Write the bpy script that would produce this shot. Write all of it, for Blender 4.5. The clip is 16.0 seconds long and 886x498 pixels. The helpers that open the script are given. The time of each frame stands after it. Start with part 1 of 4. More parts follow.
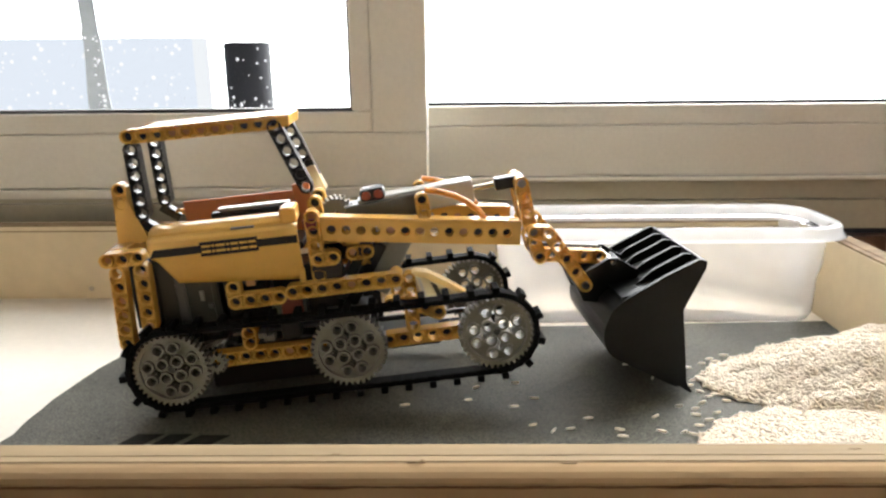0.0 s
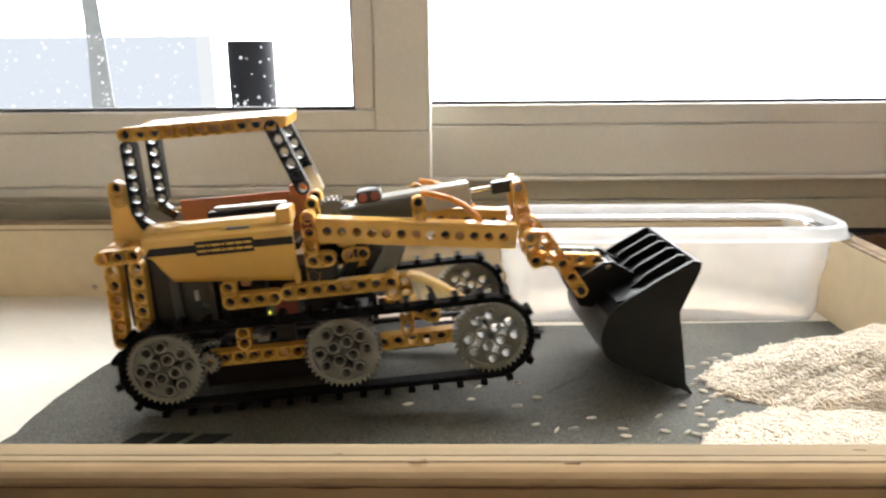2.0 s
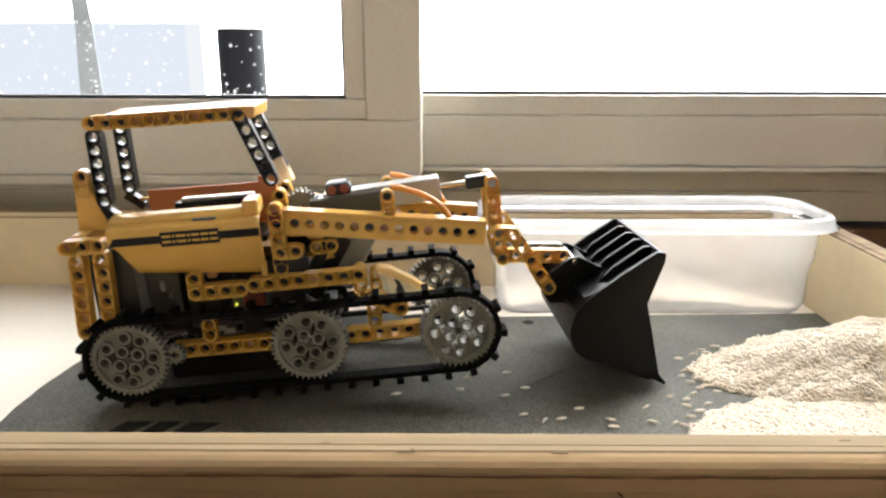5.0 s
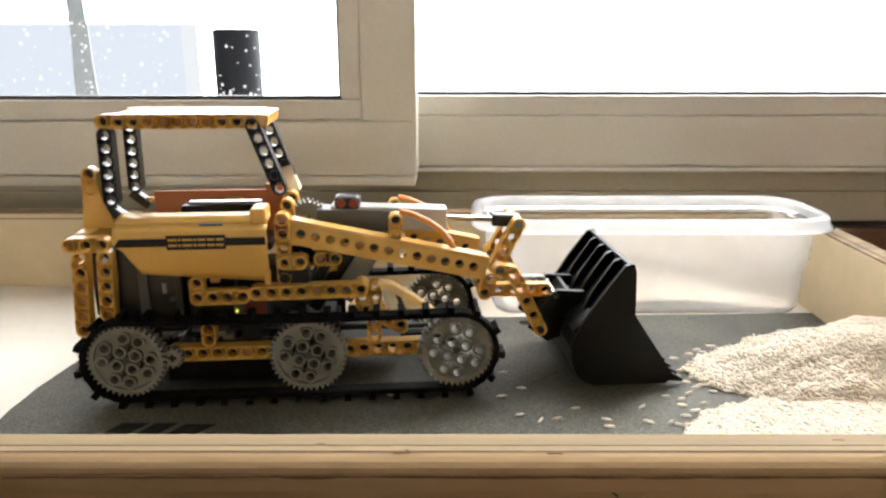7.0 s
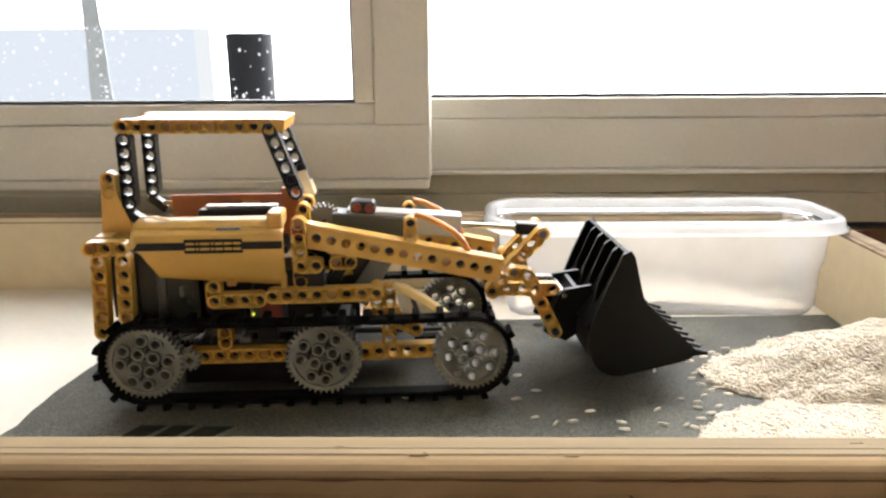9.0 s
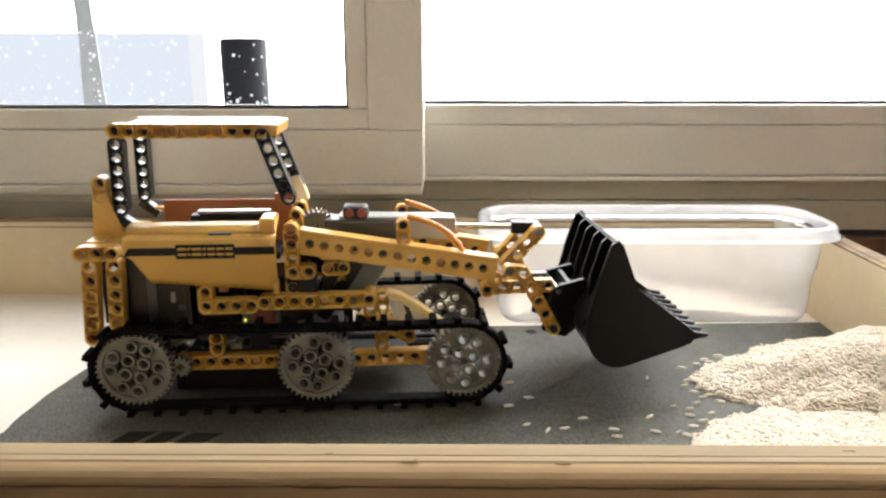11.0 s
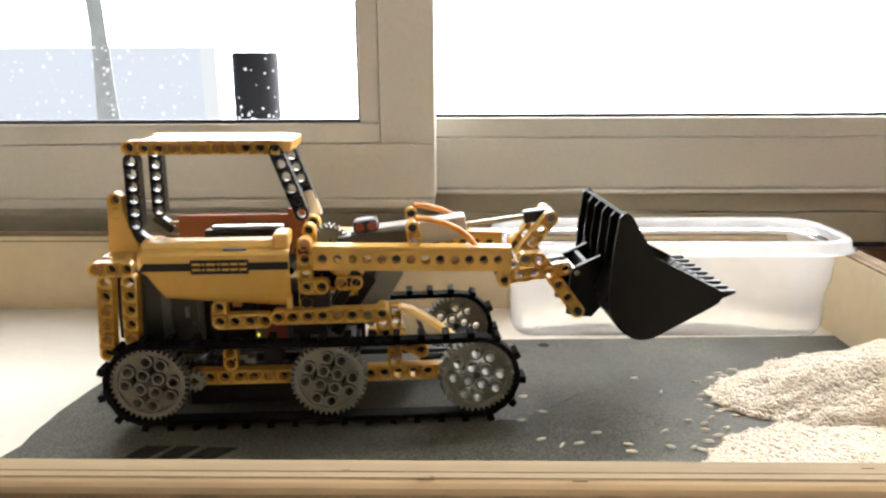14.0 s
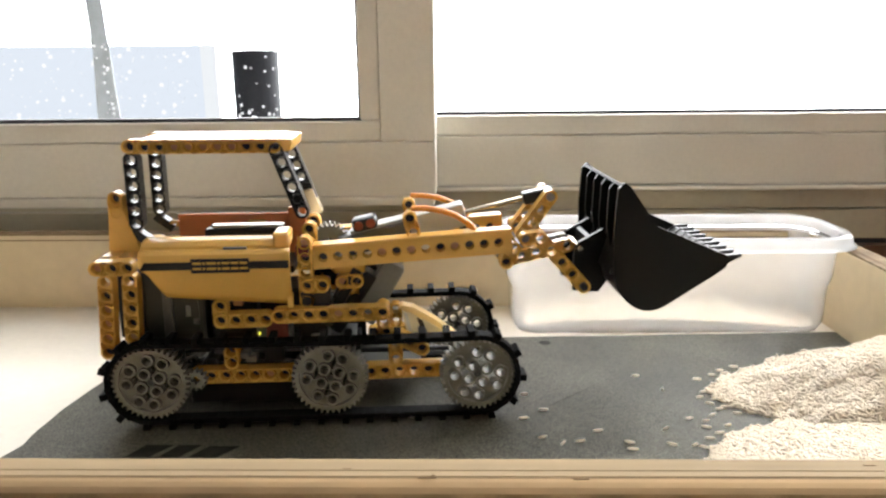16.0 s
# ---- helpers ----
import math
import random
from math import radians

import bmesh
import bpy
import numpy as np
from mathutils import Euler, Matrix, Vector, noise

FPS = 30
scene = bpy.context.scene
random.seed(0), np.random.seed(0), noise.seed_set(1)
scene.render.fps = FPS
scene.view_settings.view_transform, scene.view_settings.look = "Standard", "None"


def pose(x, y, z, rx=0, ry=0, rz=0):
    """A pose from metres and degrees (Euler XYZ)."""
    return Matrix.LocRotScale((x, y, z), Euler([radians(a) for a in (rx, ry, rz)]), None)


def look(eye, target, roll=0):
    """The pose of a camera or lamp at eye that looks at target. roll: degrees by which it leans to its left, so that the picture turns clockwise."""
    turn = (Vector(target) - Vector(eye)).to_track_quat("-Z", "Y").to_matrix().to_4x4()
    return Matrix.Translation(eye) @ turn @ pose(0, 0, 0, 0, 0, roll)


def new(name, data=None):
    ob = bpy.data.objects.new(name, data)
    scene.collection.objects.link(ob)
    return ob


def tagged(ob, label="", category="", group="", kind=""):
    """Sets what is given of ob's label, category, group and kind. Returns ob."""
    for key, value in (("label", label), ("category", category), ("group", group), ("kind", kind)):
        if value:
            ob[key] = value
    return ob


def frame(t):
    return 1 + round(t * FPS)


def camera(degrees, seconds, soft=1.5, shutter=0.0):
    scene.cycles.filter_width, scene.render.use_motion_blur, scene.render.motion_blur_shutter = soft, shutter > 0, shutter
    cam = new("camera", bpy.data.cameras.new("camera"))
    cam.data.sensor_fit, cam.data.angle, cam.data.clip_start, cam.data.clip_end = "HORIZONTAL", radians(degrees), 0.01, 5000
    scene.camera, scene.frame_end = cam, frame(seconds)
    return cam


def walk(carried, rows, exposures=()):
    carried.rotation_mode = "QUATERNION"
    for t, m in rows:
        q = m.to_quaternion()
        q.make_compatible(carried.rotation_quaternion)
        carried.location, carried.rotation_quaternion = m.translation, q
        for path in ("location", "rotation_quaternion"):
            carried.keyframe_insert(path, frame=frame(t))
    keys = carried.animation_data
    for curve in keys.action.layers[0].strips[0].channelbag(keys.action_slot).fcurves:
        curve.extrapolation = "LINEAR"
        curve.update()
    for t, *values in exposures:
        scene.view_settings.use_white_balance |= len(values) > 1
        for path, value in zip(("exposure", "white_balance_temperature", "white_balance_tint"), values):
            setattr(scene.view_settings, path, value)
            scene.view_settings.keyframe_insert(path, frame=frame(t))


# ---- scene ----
cam = camera(62, 16.0, soft=2.4, shutter=0.5)
PATH = [
    (0.0, look((-0.0011, -0.3659, 0.1857), (-0.0064, 0.0209, 0.0840), -0.55)),
    (0.5, look((-0.0012, -0.3659, 0.1862), (-0.0081, 0.0206, 0.0834), -0.57)),
    (1.0, look((-0.0016, -0.3656, 0.1864), (-0.0086, 0.0209, 0.0835), -0.45)),
    (1.5, look((-0.0014, -0.3657, 0.1865), (-0.0087, 0.0207, 0.0836), -0.37)),
    (2.0, look((-0.0012, -0.3652, 0.1858), (-0.0081, 0.0214, 0.0834), -0.51)),
    (2.1, look((-0.0013, -0.3652, 0.1861), (-0.0082, 0.0215, 0.0838), -0.42)),
    (2.4, look((-0.0017, -0.3650, 0.1869), (-0.0089, 0.0219, 0.0857), -0.05)),
    (2.5, look((-0.0017, -0.3650, 0.1869), (-0.0089, 0.0219, 0.0857), -0.05)),
    (2.6, look((-0.0007, -0.3636, 0.1862), (-0.0044, 0.0224, 0.0814), 0.15)),
    (3.0, look((-0.0010, -0.3643, 0.1857), (-0.0045, 0.0214, 0.0796), 0.24)),
    (3.5, look((-0.0010, -0.3646, 0.1859), (-0.0039, 0.0208, 0.0787), 0.28)),
    (4.0, look((-0.0011, -0.3648, 0.1857), (-0.0045, 0.0205, 0.0783), 0.15)),
    (6.5, look((-0.0000, -0.3637, 0.1842), (0.0008, 0.0219, 0.0776), 0.04)),
    (7.0, look((0.0000, -0.3644, 0.1850), (0.0000, 0.0211, 0.0781), 0.00)),
    (7.5, look((0.0002, -0.3652, 0.1850), (-0.0001, 0.0198, 0.0763), -0.10)),
    (8.0, look((-0.0008, -0.3645, 0.1838), (-0.0010, 0.0198, 0.0728), -0.11)),
    (8.5, look((-0.0010, -0.3642, 0.1837), (-0.0027, 0.0203, 0.0732), -0.57)),
    (9.0, look((-0.0017, -0.3659, 0.1864), (-0.0079, 0.0197, 0.0803), -0.41)),
    (11.5, look((-0.0011, -0.3640, 0.1857), (-0.0030, 0.0228, 0.0840), -0.02)),
    (12.0, look((-0.0012, -0.3633, 0.1865), (-0.0026, 0.0240, 0.0867), -0.08)),
    (12.5, look((-0.0019, -0.3631, 0.1872), (-0.0055, 0.0247, 0.0893), -0.32)),
    (13.0, look((-0.0026, -0.3650, 0.1879), (-0.0089, 0.0233, 0.0917), -0.46)),
    (13.5, look((-0.0030, -0.3656, 0.1884), (-0.0106, 0.0226, 0.0920), -0.50)),
    (14.0, look((-0.0033, -0.3653, 0.1879), (-0.0111, 0.0226, 0.0909), -0.33)),
    (14.5, look((-0.0028, -0.3648, 0.1876), (-0.0106, 0.0225, 0.0880), -0.29)),
    (15.0, look((-0.0028, -0.3649, 0.1880), (-0.0107, 0.0221, 0.0872), -0.40)),
    (15.5, look((-0.0032, -0.3649, 0.1881), (-0.0112, 0.0223, 0.0882), -0.38)),
    (16.0, look((-0.0030, -0.3650, 0.1883), (-0.0114, 0.0226, 0.0898), -0.57)),
]
walk(cam, PATH)

# ---- world and exposure ----
world = bpy.data.worlds.new("sky")
scene.world = world
world.use_nodes = True
wn = world.node_tree.nodes
sky = wn.new("ShaderNodeTexSky")
sky.sky_type, sky.sun_disc = "NISHITA", False
sky.sun_elevation, sky.sun_rotation = radians(48), radians(20)
world.node_tree.links.new(sky.outputs[0], wn["Background"].inputs[0])
wn["Background"].inputs[1].default_value = 0.15
scene.view_settings.exposure = 0.0

SKY_GLOW = 10.0

# ---- materials ----


def mat(name, rgb, rough=0.5, metal=0.0, grain=0.0, grain_size=200.0, bump=0.0, stain=0.0, stain_size=12.0, tint=None,
        translucent=0.0, glow_rgb=None, spec=0.5, stretch=(1, 1, 1), rnd=0.0):
    """Principled surface with colour noise at two scales, bump and an optional thin-plastic translucency."""
    m = bpy.data.materials.new(name)
    m.use_nodes = True
    nt = m.node_tree
    n, l = nt.nodes, nt.links
    b = n["Principled BSDF"]
    out = n["Material Output"]
    b.inputs["Roughness"].default_value = rough
    b.inputs["Metallic"].default_value = metal
    b.inputs["Specular IOR Level"].default_value = spec
    tc = n.new("ShaderNodeTexCoord")
    mp = n.new("ShaderNodeMapping")
    mp.inputs["Scale"].default_value = stretch
    l.new(tc.outputs["Object"], mp.inputs[0])
    col = n.new("ShaderNodeRGB")
    col.outputs[0].default_value = (*rgb, 1)
    last = col.outputs[0]
    for amount, size, det in ((grain, grain_size, 3.0), (stain, stain_size, 4.0)):
        if amount <= 0:
            continue
        t = n.new("ShaderNodeTexNoise")
        t.inputs["Scale"].default_value, t.inputs["Detail"].default_value = size, det
        l.new(mp.outputs[0], t.inputs["Vector"])
        r = n.new("ShaderNodeMapRange")
        r.inputs[1].default_value, r.inputs[2].default_value = 0.3, 0.7
        r.inputs[3].default_value, r.inputs[4].default_value = 1 - amount, 1 + amount
        l.new(t.outputs[0], r.inputs[0])
        x = n.new("ShaderNodeVectorMath")
        x.operation = "SCALE"
        l.new(last, x.inputs[0])
        l.new(r.outputs[0], x.inputs["Scale"])
        last = x.outputs[0]
        if size == grain_size and bump:
            bp = n.new("ShaderNodeBump")
            bp.inputs["Strength"].default_value, bp.inputs["Distance"].default_value = bump, 0.0006
            l.new(t.outputs[0], bp.inputs["Height"])
            l.new(bp.outputs[0], b.inputs["Normal"])
    if rnd:
        oi = n.new("ShaderNodeObjectInfo")
        geo = n.new("ShaderNodeNewGeometry")
        ad = n.new("ShaderNodeMath")
        ad.operation = "ADD"
        l.new(oi.outputs["Random"], ad.inputs[0])
        l.new(geo.outputs["Random Per Island"], ad.inputs[1])
        fr = n.new("ShaderNodeMath")
        fr.operation = "FRACT"
        l.new(ad.outputs[0], fr.inputs[0])
        r = n.new("ShaderNodeMapRange")
        r.inputs[3].default_value, r.inputs[4].default_value = 1 - rnd, 1 + rnd
        l.new(fr.outputs[0], r.inputs[0])
        x = n.new("ShaderNodeVectorMath")
        x.operation = "SCALE"
        l.new(last, x.inputs[0])
        l.new(r.outputs[0], x.inputs["Scale"])
        last = x.outputs[0]
    l.new(last, b.inputs["Base Color"])
    if translucent:
        tr = n.new("ShaderNodeBsdfTranslucent")
        tr.inputs[0].default_value = (*(glow_rgb or rgb), 1)
        mx = n.new("ShaderNodeMixShader")
        mx.inputs[0].default_value = translucent
        l.new(b.outputs[0], mx.inputs[1])
        l.new(tr.outputs[0], mx.inputs[2])
        l.new(mx.outputs[0], out.inputs[0])
    return m


def glow(name, rgb, strength):
    m = bpy.data.materials.new(name)
    m.use_nodes = True
    n, l = m.node_tree.nodes, m.node_tree.links
    e = n.new("ShaderNodeEmission")
    e.inputs[0].default_value, e.inputs[1].default_value = (*rgb, 1), strength
    l.new(e.outputs[0], n["Material Output"].inputs[0])
    return m


def clear(name, rgb, see, haze, gloss_rough=0.12):
    """Thin clear or milky sheet: see-through, scattering and gloss parts."""
    m = bpy.data.materials.new(name)
    m.use_nodes = True
    n, l = m.node_tree.nodes, m.node_tree.links
    t, tl, d, g = (n.new("ShaderNodeBsdf" + k) for k in ("Transparent", "Translucent", "Diffuse", "Glossy"))
    for s in (tl, d):
        s.inputs[0].default_value = (*rgb, 1)
    t.inputs[0].default_value = (0.98, 0.98, 0.98, 1)
    g.inputs["Roughness"].default_value = gloss_rough
    fw = n.new("ShaderNodeBsdfRefraction")
    fw.inputs[0].default_value = (*rgb, 1)
    fw.inputs["Roughness"].default_value, fw.inputs["IOR"].default_value = 0.62, 1.12
    back = n.new("ShaderNodeMixShader")
    back.inputs[0].default_value = 0.35
    l.new(tl.outputs[0], back.inputs[1])
    l.new(d.outputs[0], back.inputs[2])
    sc = n.new("ShaderNodeMixShader")
    sc.inputs[0].default_value = 0.8
    l.new(fw.outputs[0], sc.inputs[1])
    l.new(back.outputs[0], sc.inputs[2])
    a = n.new("ShaderNodeMixShader")
    tx = n.new("ShaderNodeTexNoise")
    tx.inputs["Scale"].default_value = 30
    tc = n.new("ShaderNodeTexCoord")
    l.new(tc.outputs["Object"], tx.inputs["Vector"])
    r = n.new("ShaderNodeMapRange")
    r.inputs[3].default_value, r.inputs[4].default_value = haze * 0.8, min(1, haze * 1.2)
    l.new(tx.outputs[0], r.inputs[0])
    l.new(r.outputs[0], a.inputs[0])
    l.new(t.outputs[0], a.inputs[1])
    l.new(sc.outputs[0], a.inputs[2])
    f = n.new("ShaderNodeFresnel")
    f.inputs[0].default_value = 1.35 if see else 1.1
    b = n.new("ShaderNodeMixShader")
    l.new(f.outputs[0], b.inputs[0])
    l.new(a.outputs[0], b.inputs[1])
    l.new(g.outputs[0], b.inputs[2])
    l.new(b.outputs[0], n["Material Output"].inputs[0])
    return m


YELLOW = mat("yellow_plastic", (0.70, 0.432, 0.105), 0.22, spec=0.5, grain=0.03, grain_size=900, stain=0.04, stain_size=40, translucent=0.16,
             glow_rgb=(0.85, 0.35, 0.05))
BLACK = mat("black_plastic", (0.006, 0.006, 0.0065), 0.3, spec=0.4, grain=0.1, grain_size=600)
PRINTED = mat("black_printed_plastic", (0.004, 0.0043, 0.0038), 0.36, spec=0.17, grain=0.25, grain_size=500, bump=0.25, stretch=(1, 1, 9))
RUBBER = mat("black_track_plastic", (0.007, 0.007, 0.007), 0.6, spec=0.05, grain=0.2, grain_size=500, rnd=0.15)
CYL_GREY = mat("pale_grey_plastic", (0.36, 0.36, 0.335), 0.3, grain=0.04, grain_size=700)
GREY = mat("light_grey_plastic", (0.215, 0.212, 0.178), 0.34, grain=0.05, grain_size=700, stain=0.06, stain_size=60, translucent=0.06)
CASE = mat("blackish_green_plastic", (0.017, 0.020, 0.015), 0.32, grain=0.08, grain_size=500)
DARK_GREY = mat("dark_grey_plastic", (0.06, 0.062, 0.060), 0.32, grain=0.06, grain_size=700)
PIN_RED = mat("reddish_pin_plastic", (0.20, 0.035, 0.02), 0.35)
PIN_TAN = mat("tan_pin_plastic", (0.52, 0.27, 0.12), 0.35)
METAL = mat("brushed_metal", (0.62, 0.58, 0.50), 0.22, metal=1.0, grain=0.05, grain_size=400)
DEEP_ORANGE = mat("deep_orange_plastic", (0.60, 0.20, 0.07), 0.35, grain=0.03, grain_size=600, translucent=0.15)
SLEEVE = mat("mid_grey_plastic", (0.19, 0.19, 0.175), 0.3, grain=0.05, grain_size=600)
ORANGE = mat("orange_hose", (0.75, 0.30, 0.045), 0.35, translucent=0.1)
WHITE_PART = mat("white_plastic", (0.75, 0.74, 0.70), 0.35)
DECAL = mat("black_decal", (0.012, 0.011, 0.010), 0.5, spec=0.3)
LED = glow("yellow_green_indicator", (0.85, 0.85, 0.08), 1.3)
SHEET = mat("dark_grey_cloth", (0.060, 0.057, 0.040), 0.70, spec=0.52, grain=0.85, grain_size=1100, bump=0.9, stain=0.35, stain_size=14)
PLY = mat("birch_plywood", (0.285, 0.19, 0.10), 0.8, spec=0.08, grain=0.2, grain_size=60, bump=0.2, stain=0.2, stain_size=9, stretch=(0.12, 1, 1))
PLY_LIGHT = mat("pale_birch_edge", (0.215, 0.155, 0.088), 0.75, spec=0.1, grain=0.14, grain_size=140, bump=0.3, stain=0.22, stain_size=16, stretch=(0.05, 1, 1))
PLY_EDGE = mat("plywood_edge_veneer", (0.19, 0.13, 0.072), 0.75, spec=0.1, grain=0.25, grain_size=160, bump=0.4, stain=0.15, stain_size=20, stretch=(0.06, 1, 1))
PLY_DARK = mat("plywood_dark_veneer", (0.11, 0.062, 0.03), 0.75, spec=0.1, grain=0.25, grain_size=160, bump=0.3, stretch=(0.06, 1, 1))
CREAM = mat("cream_painted_board", (0.61, 0.50, 0.32), 0.5, grain=0.04, grain_size=80, stain=0.06, stain_size=8)
FLOOR_WHITE = mat("white_tray_floor", (0.72, 0.66, 0.57), 0.5, grain=0.03, grain_size=200, stain=0.04, stain_size=8)
PVC = mat("window_frame_plastic", (0.66, 0.62, 0.54), 0.42, grain=0.03, grain_size=300, stain=0.05, stain_size=6)
GASKET = mat("black_rubber_gasket", (0.02, 0.02, 0.025), 0.5, grain=0.1)
GLASS = clear("window_glass", (1, 1, 1), False, 0.0, 0.02)
MILKY = clear("milky_food_box_plastic", (0.95, 0.91, 0.875), True, 0.33, 0.15)
RIM = clear("thick_milky_rim", (0.98, 0.975, 0.97), True, 0.62, 0.15)
RICE = mat("white_rice", (0.92, 0.865, 0.765), 0.4, grain=0.06, grain_size=500, stain=0.05, stain_size=20, translucent=0.62, glow_rgb=(0.97, 0.905, 0.80), spec=0.3, rnd=0.05)
WOOD = mat("brown_table_wood", (0.16, 0.075, 0.035), 0.35, grain=0.3, grain_size=50, bump=0.1, stain=0.2, stain_size=7, stretch=(0.15, 1, 1))
WALL = mat("white_wall_paint", (0.80, 0.77, 0.71), 0.8, grain=0.03, grain_size=90, bump=0.1, stain=0.04, stain_size=2)
ROOM_FLOOR = mat("wood_floor", (0.35, 0.23, 0.13), 0.45, grain=0.2, grain_size=20, stain=0.1, stain_size=2, stretch=(0.1, 1, 1))
SKY_CARD = glow("bright_sky", (0.97, 0.985, 1.0), SKY_GLOW)
nt = SKY_CARD.node_tree
sky_at = nt.nodes.new("ShaderNodeTexCoord")
sky_x = nt.nodes.new("ShaderNodeSeparateXYZ")
sky_k = nt.nodes.new("ShaderNodeMapRange")
sky_k.inputs[1].default_value, sky_k.inputs[2].default_value = -2.6, 2.6
sky_k.inputs[3].default_value, sky_k.inputs[4].default_value = SKY_GLOW * 0.12, SKY_GLOW * 2.2
nt.links.new(sky_at.outputs["Object"], sky_x.inputs[0])
nt.links.new(sky_x.outputs[0], sky_k.inputs[0])
nt.links.new(sky_k.outputs[0], nt.nodes["Emission"].inputs[1])
# The building glows: its haze is put into an emission colour
HAZE = glow("glowing_hazy_building", (0.83, 0.90, 1.0), 0.98)
SILHOUETTE = mat("dark_outdoor_metal", (0.004, 0.0045, 0.007), 0.6, spec=0.15, grain=0.15, grain_size=60)
POST_GREY = mat("hazy_grey_post", (0.17, 0.185, 0.20), 0.7, grain=0.1, grain_size=60)
# Emissive discs imitate specks of daylight on the things outside
LIGHT_SPECK = glow("daylight_speck", (0.97, 0.98, 1.0), 1.1)

# ---- mesh tools ----
from mathutils import geometry

MM = 0.001


def part(name, bm, material, parent=None, label="", smooth=False):
    me = bpy.data.meshes.new(name)
    bmesh.ops.recalc_face_normals(bm, faces=bm.faces)
    if smooth:
        for f in bm.faces:
            f.smooth = True
    bm.to_mesh(me)
    bm.free()
    me.materials.append(material)
    ob = new(name, me)
    if parent is not None:
        ob.parent = parent
    if label:
        tagged(ob, label=label)
    return ob


def thing(name, label, category, group="", kind="", at=None):
    ob = new(name)
    ob.empty_display_size = 0.02
    if at is not None:
        ob.matrix_basis = at
    return tagged(ob, label, category, group, kind)


def box_into(bm, x0, x1, y0, y1, z0, z1, bev=0.0, m=None):
    r = bmesh.ops.create_cube(bm, size=1)
    vs = r["verts"]
    bmesh.ops.scale(bm, vec=(x1 - x0, y1 - y0, z1 - z0), verts=vs)
    bmesh.ops.translate(bm, vec=((x0 + x1) / 2, (y0 + y1) / 2, (z0 + z1) / 2), verts=vs)
    if m is not None:
        bmesh.ops.transform(bm, matrix=m, verts=vs)
    if bev:
        es = list({e for v in vs for e in v.link_edges})
        bmesh.ops.bevel(bm, geom=es, offset=bev, segments=2, affect="EDGES", profile=0.5)
    return bm


def box(x0, x1, y0, y1, z0, z1, bev=0.0):
    return box_into(bmesh.new(), x0, x1, y0, y1, z0, z1, bev)


def rod_into(bm, a, b, r, seg=14, r2=None):
    a, b = Vector(a), Vector(b)
    q = (b - a).to_track_quat("Z", "Y").to_matrix().to_4x4()
    bmesh.ops.create_cone(bm, cap_ends=True, segments=seg, radius1=r, radius2=r if r2 is None else r2, depth=(b - a).length,
                          matrix=Matrix.Translation((a + b) / 2) @ q)
    return bm


def rod(a, b, r, seg=14, r2=None):
    return rod_into(bmesh.new(), a, b, r, seg, r2)


def circle(cx, cz, r, n=14, a0=0.0):
    return [(cx + r * math.cos(a0 + 2 * math.pi * i / n), cz + r * math.sin(a0 + 2 * math.pi * i / n)) for i in range(n)]


def inside(q, loop):
    """Whether a point lies in a polygon."""
    hit, n = False, len(loop)
    for i in range(n):
        (x0, y0), (x1, y1) = loop[i], loop[(i + 1) % n]
        if (y0 > q[1]) != (y1 > q[1]) and q[0] < (x1 - x0) * (q[1] - y0) / (y1 - y0) + x0:
            hit = not hit
    return hit


def plate_into(bm, outline, holes, y0, y1, k=MM):
    """A flat plate in the xz plane, from y0 to y1, with holes through it. Numbers in millimetres."""
    loops = [outline] + list(holes)
    verts, edges, start = [], [], []
    for lp in loops:
        s = len(verts)
        start.append(s)
        verts += [Vector(p) for p in lp]
        edges += [(s + i, s + (i + 1) % len(lp)) for i in range(len(lp))]
    vv, ee, ff, *_ = geometry.delaunay_2d_cdt(verts, edges, [], 1, 1e-5)
    ff = [t for t in ff if not any(inside(sum((vv[i] for i in t), Vector((0, 0))) / len(t), h) for h in holes)]
    f = [bm.verts.new((p[0] * k, y0 * k, p[1] * k)) for p in vv]
    g = [bm.verts.new((p[0] * k, y1 * k, p[1] * k)) for p in vv]
    count = {}
    for t in ff:
        bm.faces.new([f[i] for i in t])
        bm.faces.new([g[i] for i in reversed(t)])
        for i in range(len(t)):
            e = (t[i], t[(i + 1) % len(t)])
            key = (min(e), max(e))
            count[key] = count.get(key, 0) + 1
    for (i, j), c in count.items():
        if c == 1:
            bm.faces.new((f[i], f[j], g[j], g[i]))
    return bm


def plate(outline, holes, y0, y1, k=MM):
    return plate_into(bmesh.new(), outline, holes, y0, y1, k)


def tube(points, r, seg=8):
    """A bent round hose through the points."""
    bm = bmesh.new()
    rings = []
    pts = [Vector(p) for p in points]
    for i, p in enumerate(pts):
        d = (pts[min(i + 1, len(pts) - 1)] - pts[max(i - 1, 0)]).normalized()
        q = d.to_track_quat("Z", "Y")
        rings.append([bm.verts.new(p + q @ Vector((r * math.cos(2 * math.pi * j / seg), r * math.sin(2 * math.pi * j / seg), 0))) for j in range(seg)])
    for a, b in zip(rings, rings[1:]):
        for j in range(seg):
            bm.faces.new((a[j], a[(j + 1) % seg], b[(j + 1) % seg], b[j]))
    bm.faces.new(rings[0])
    bm.faces.new(list(reversed(rings[-1])))
    return bm


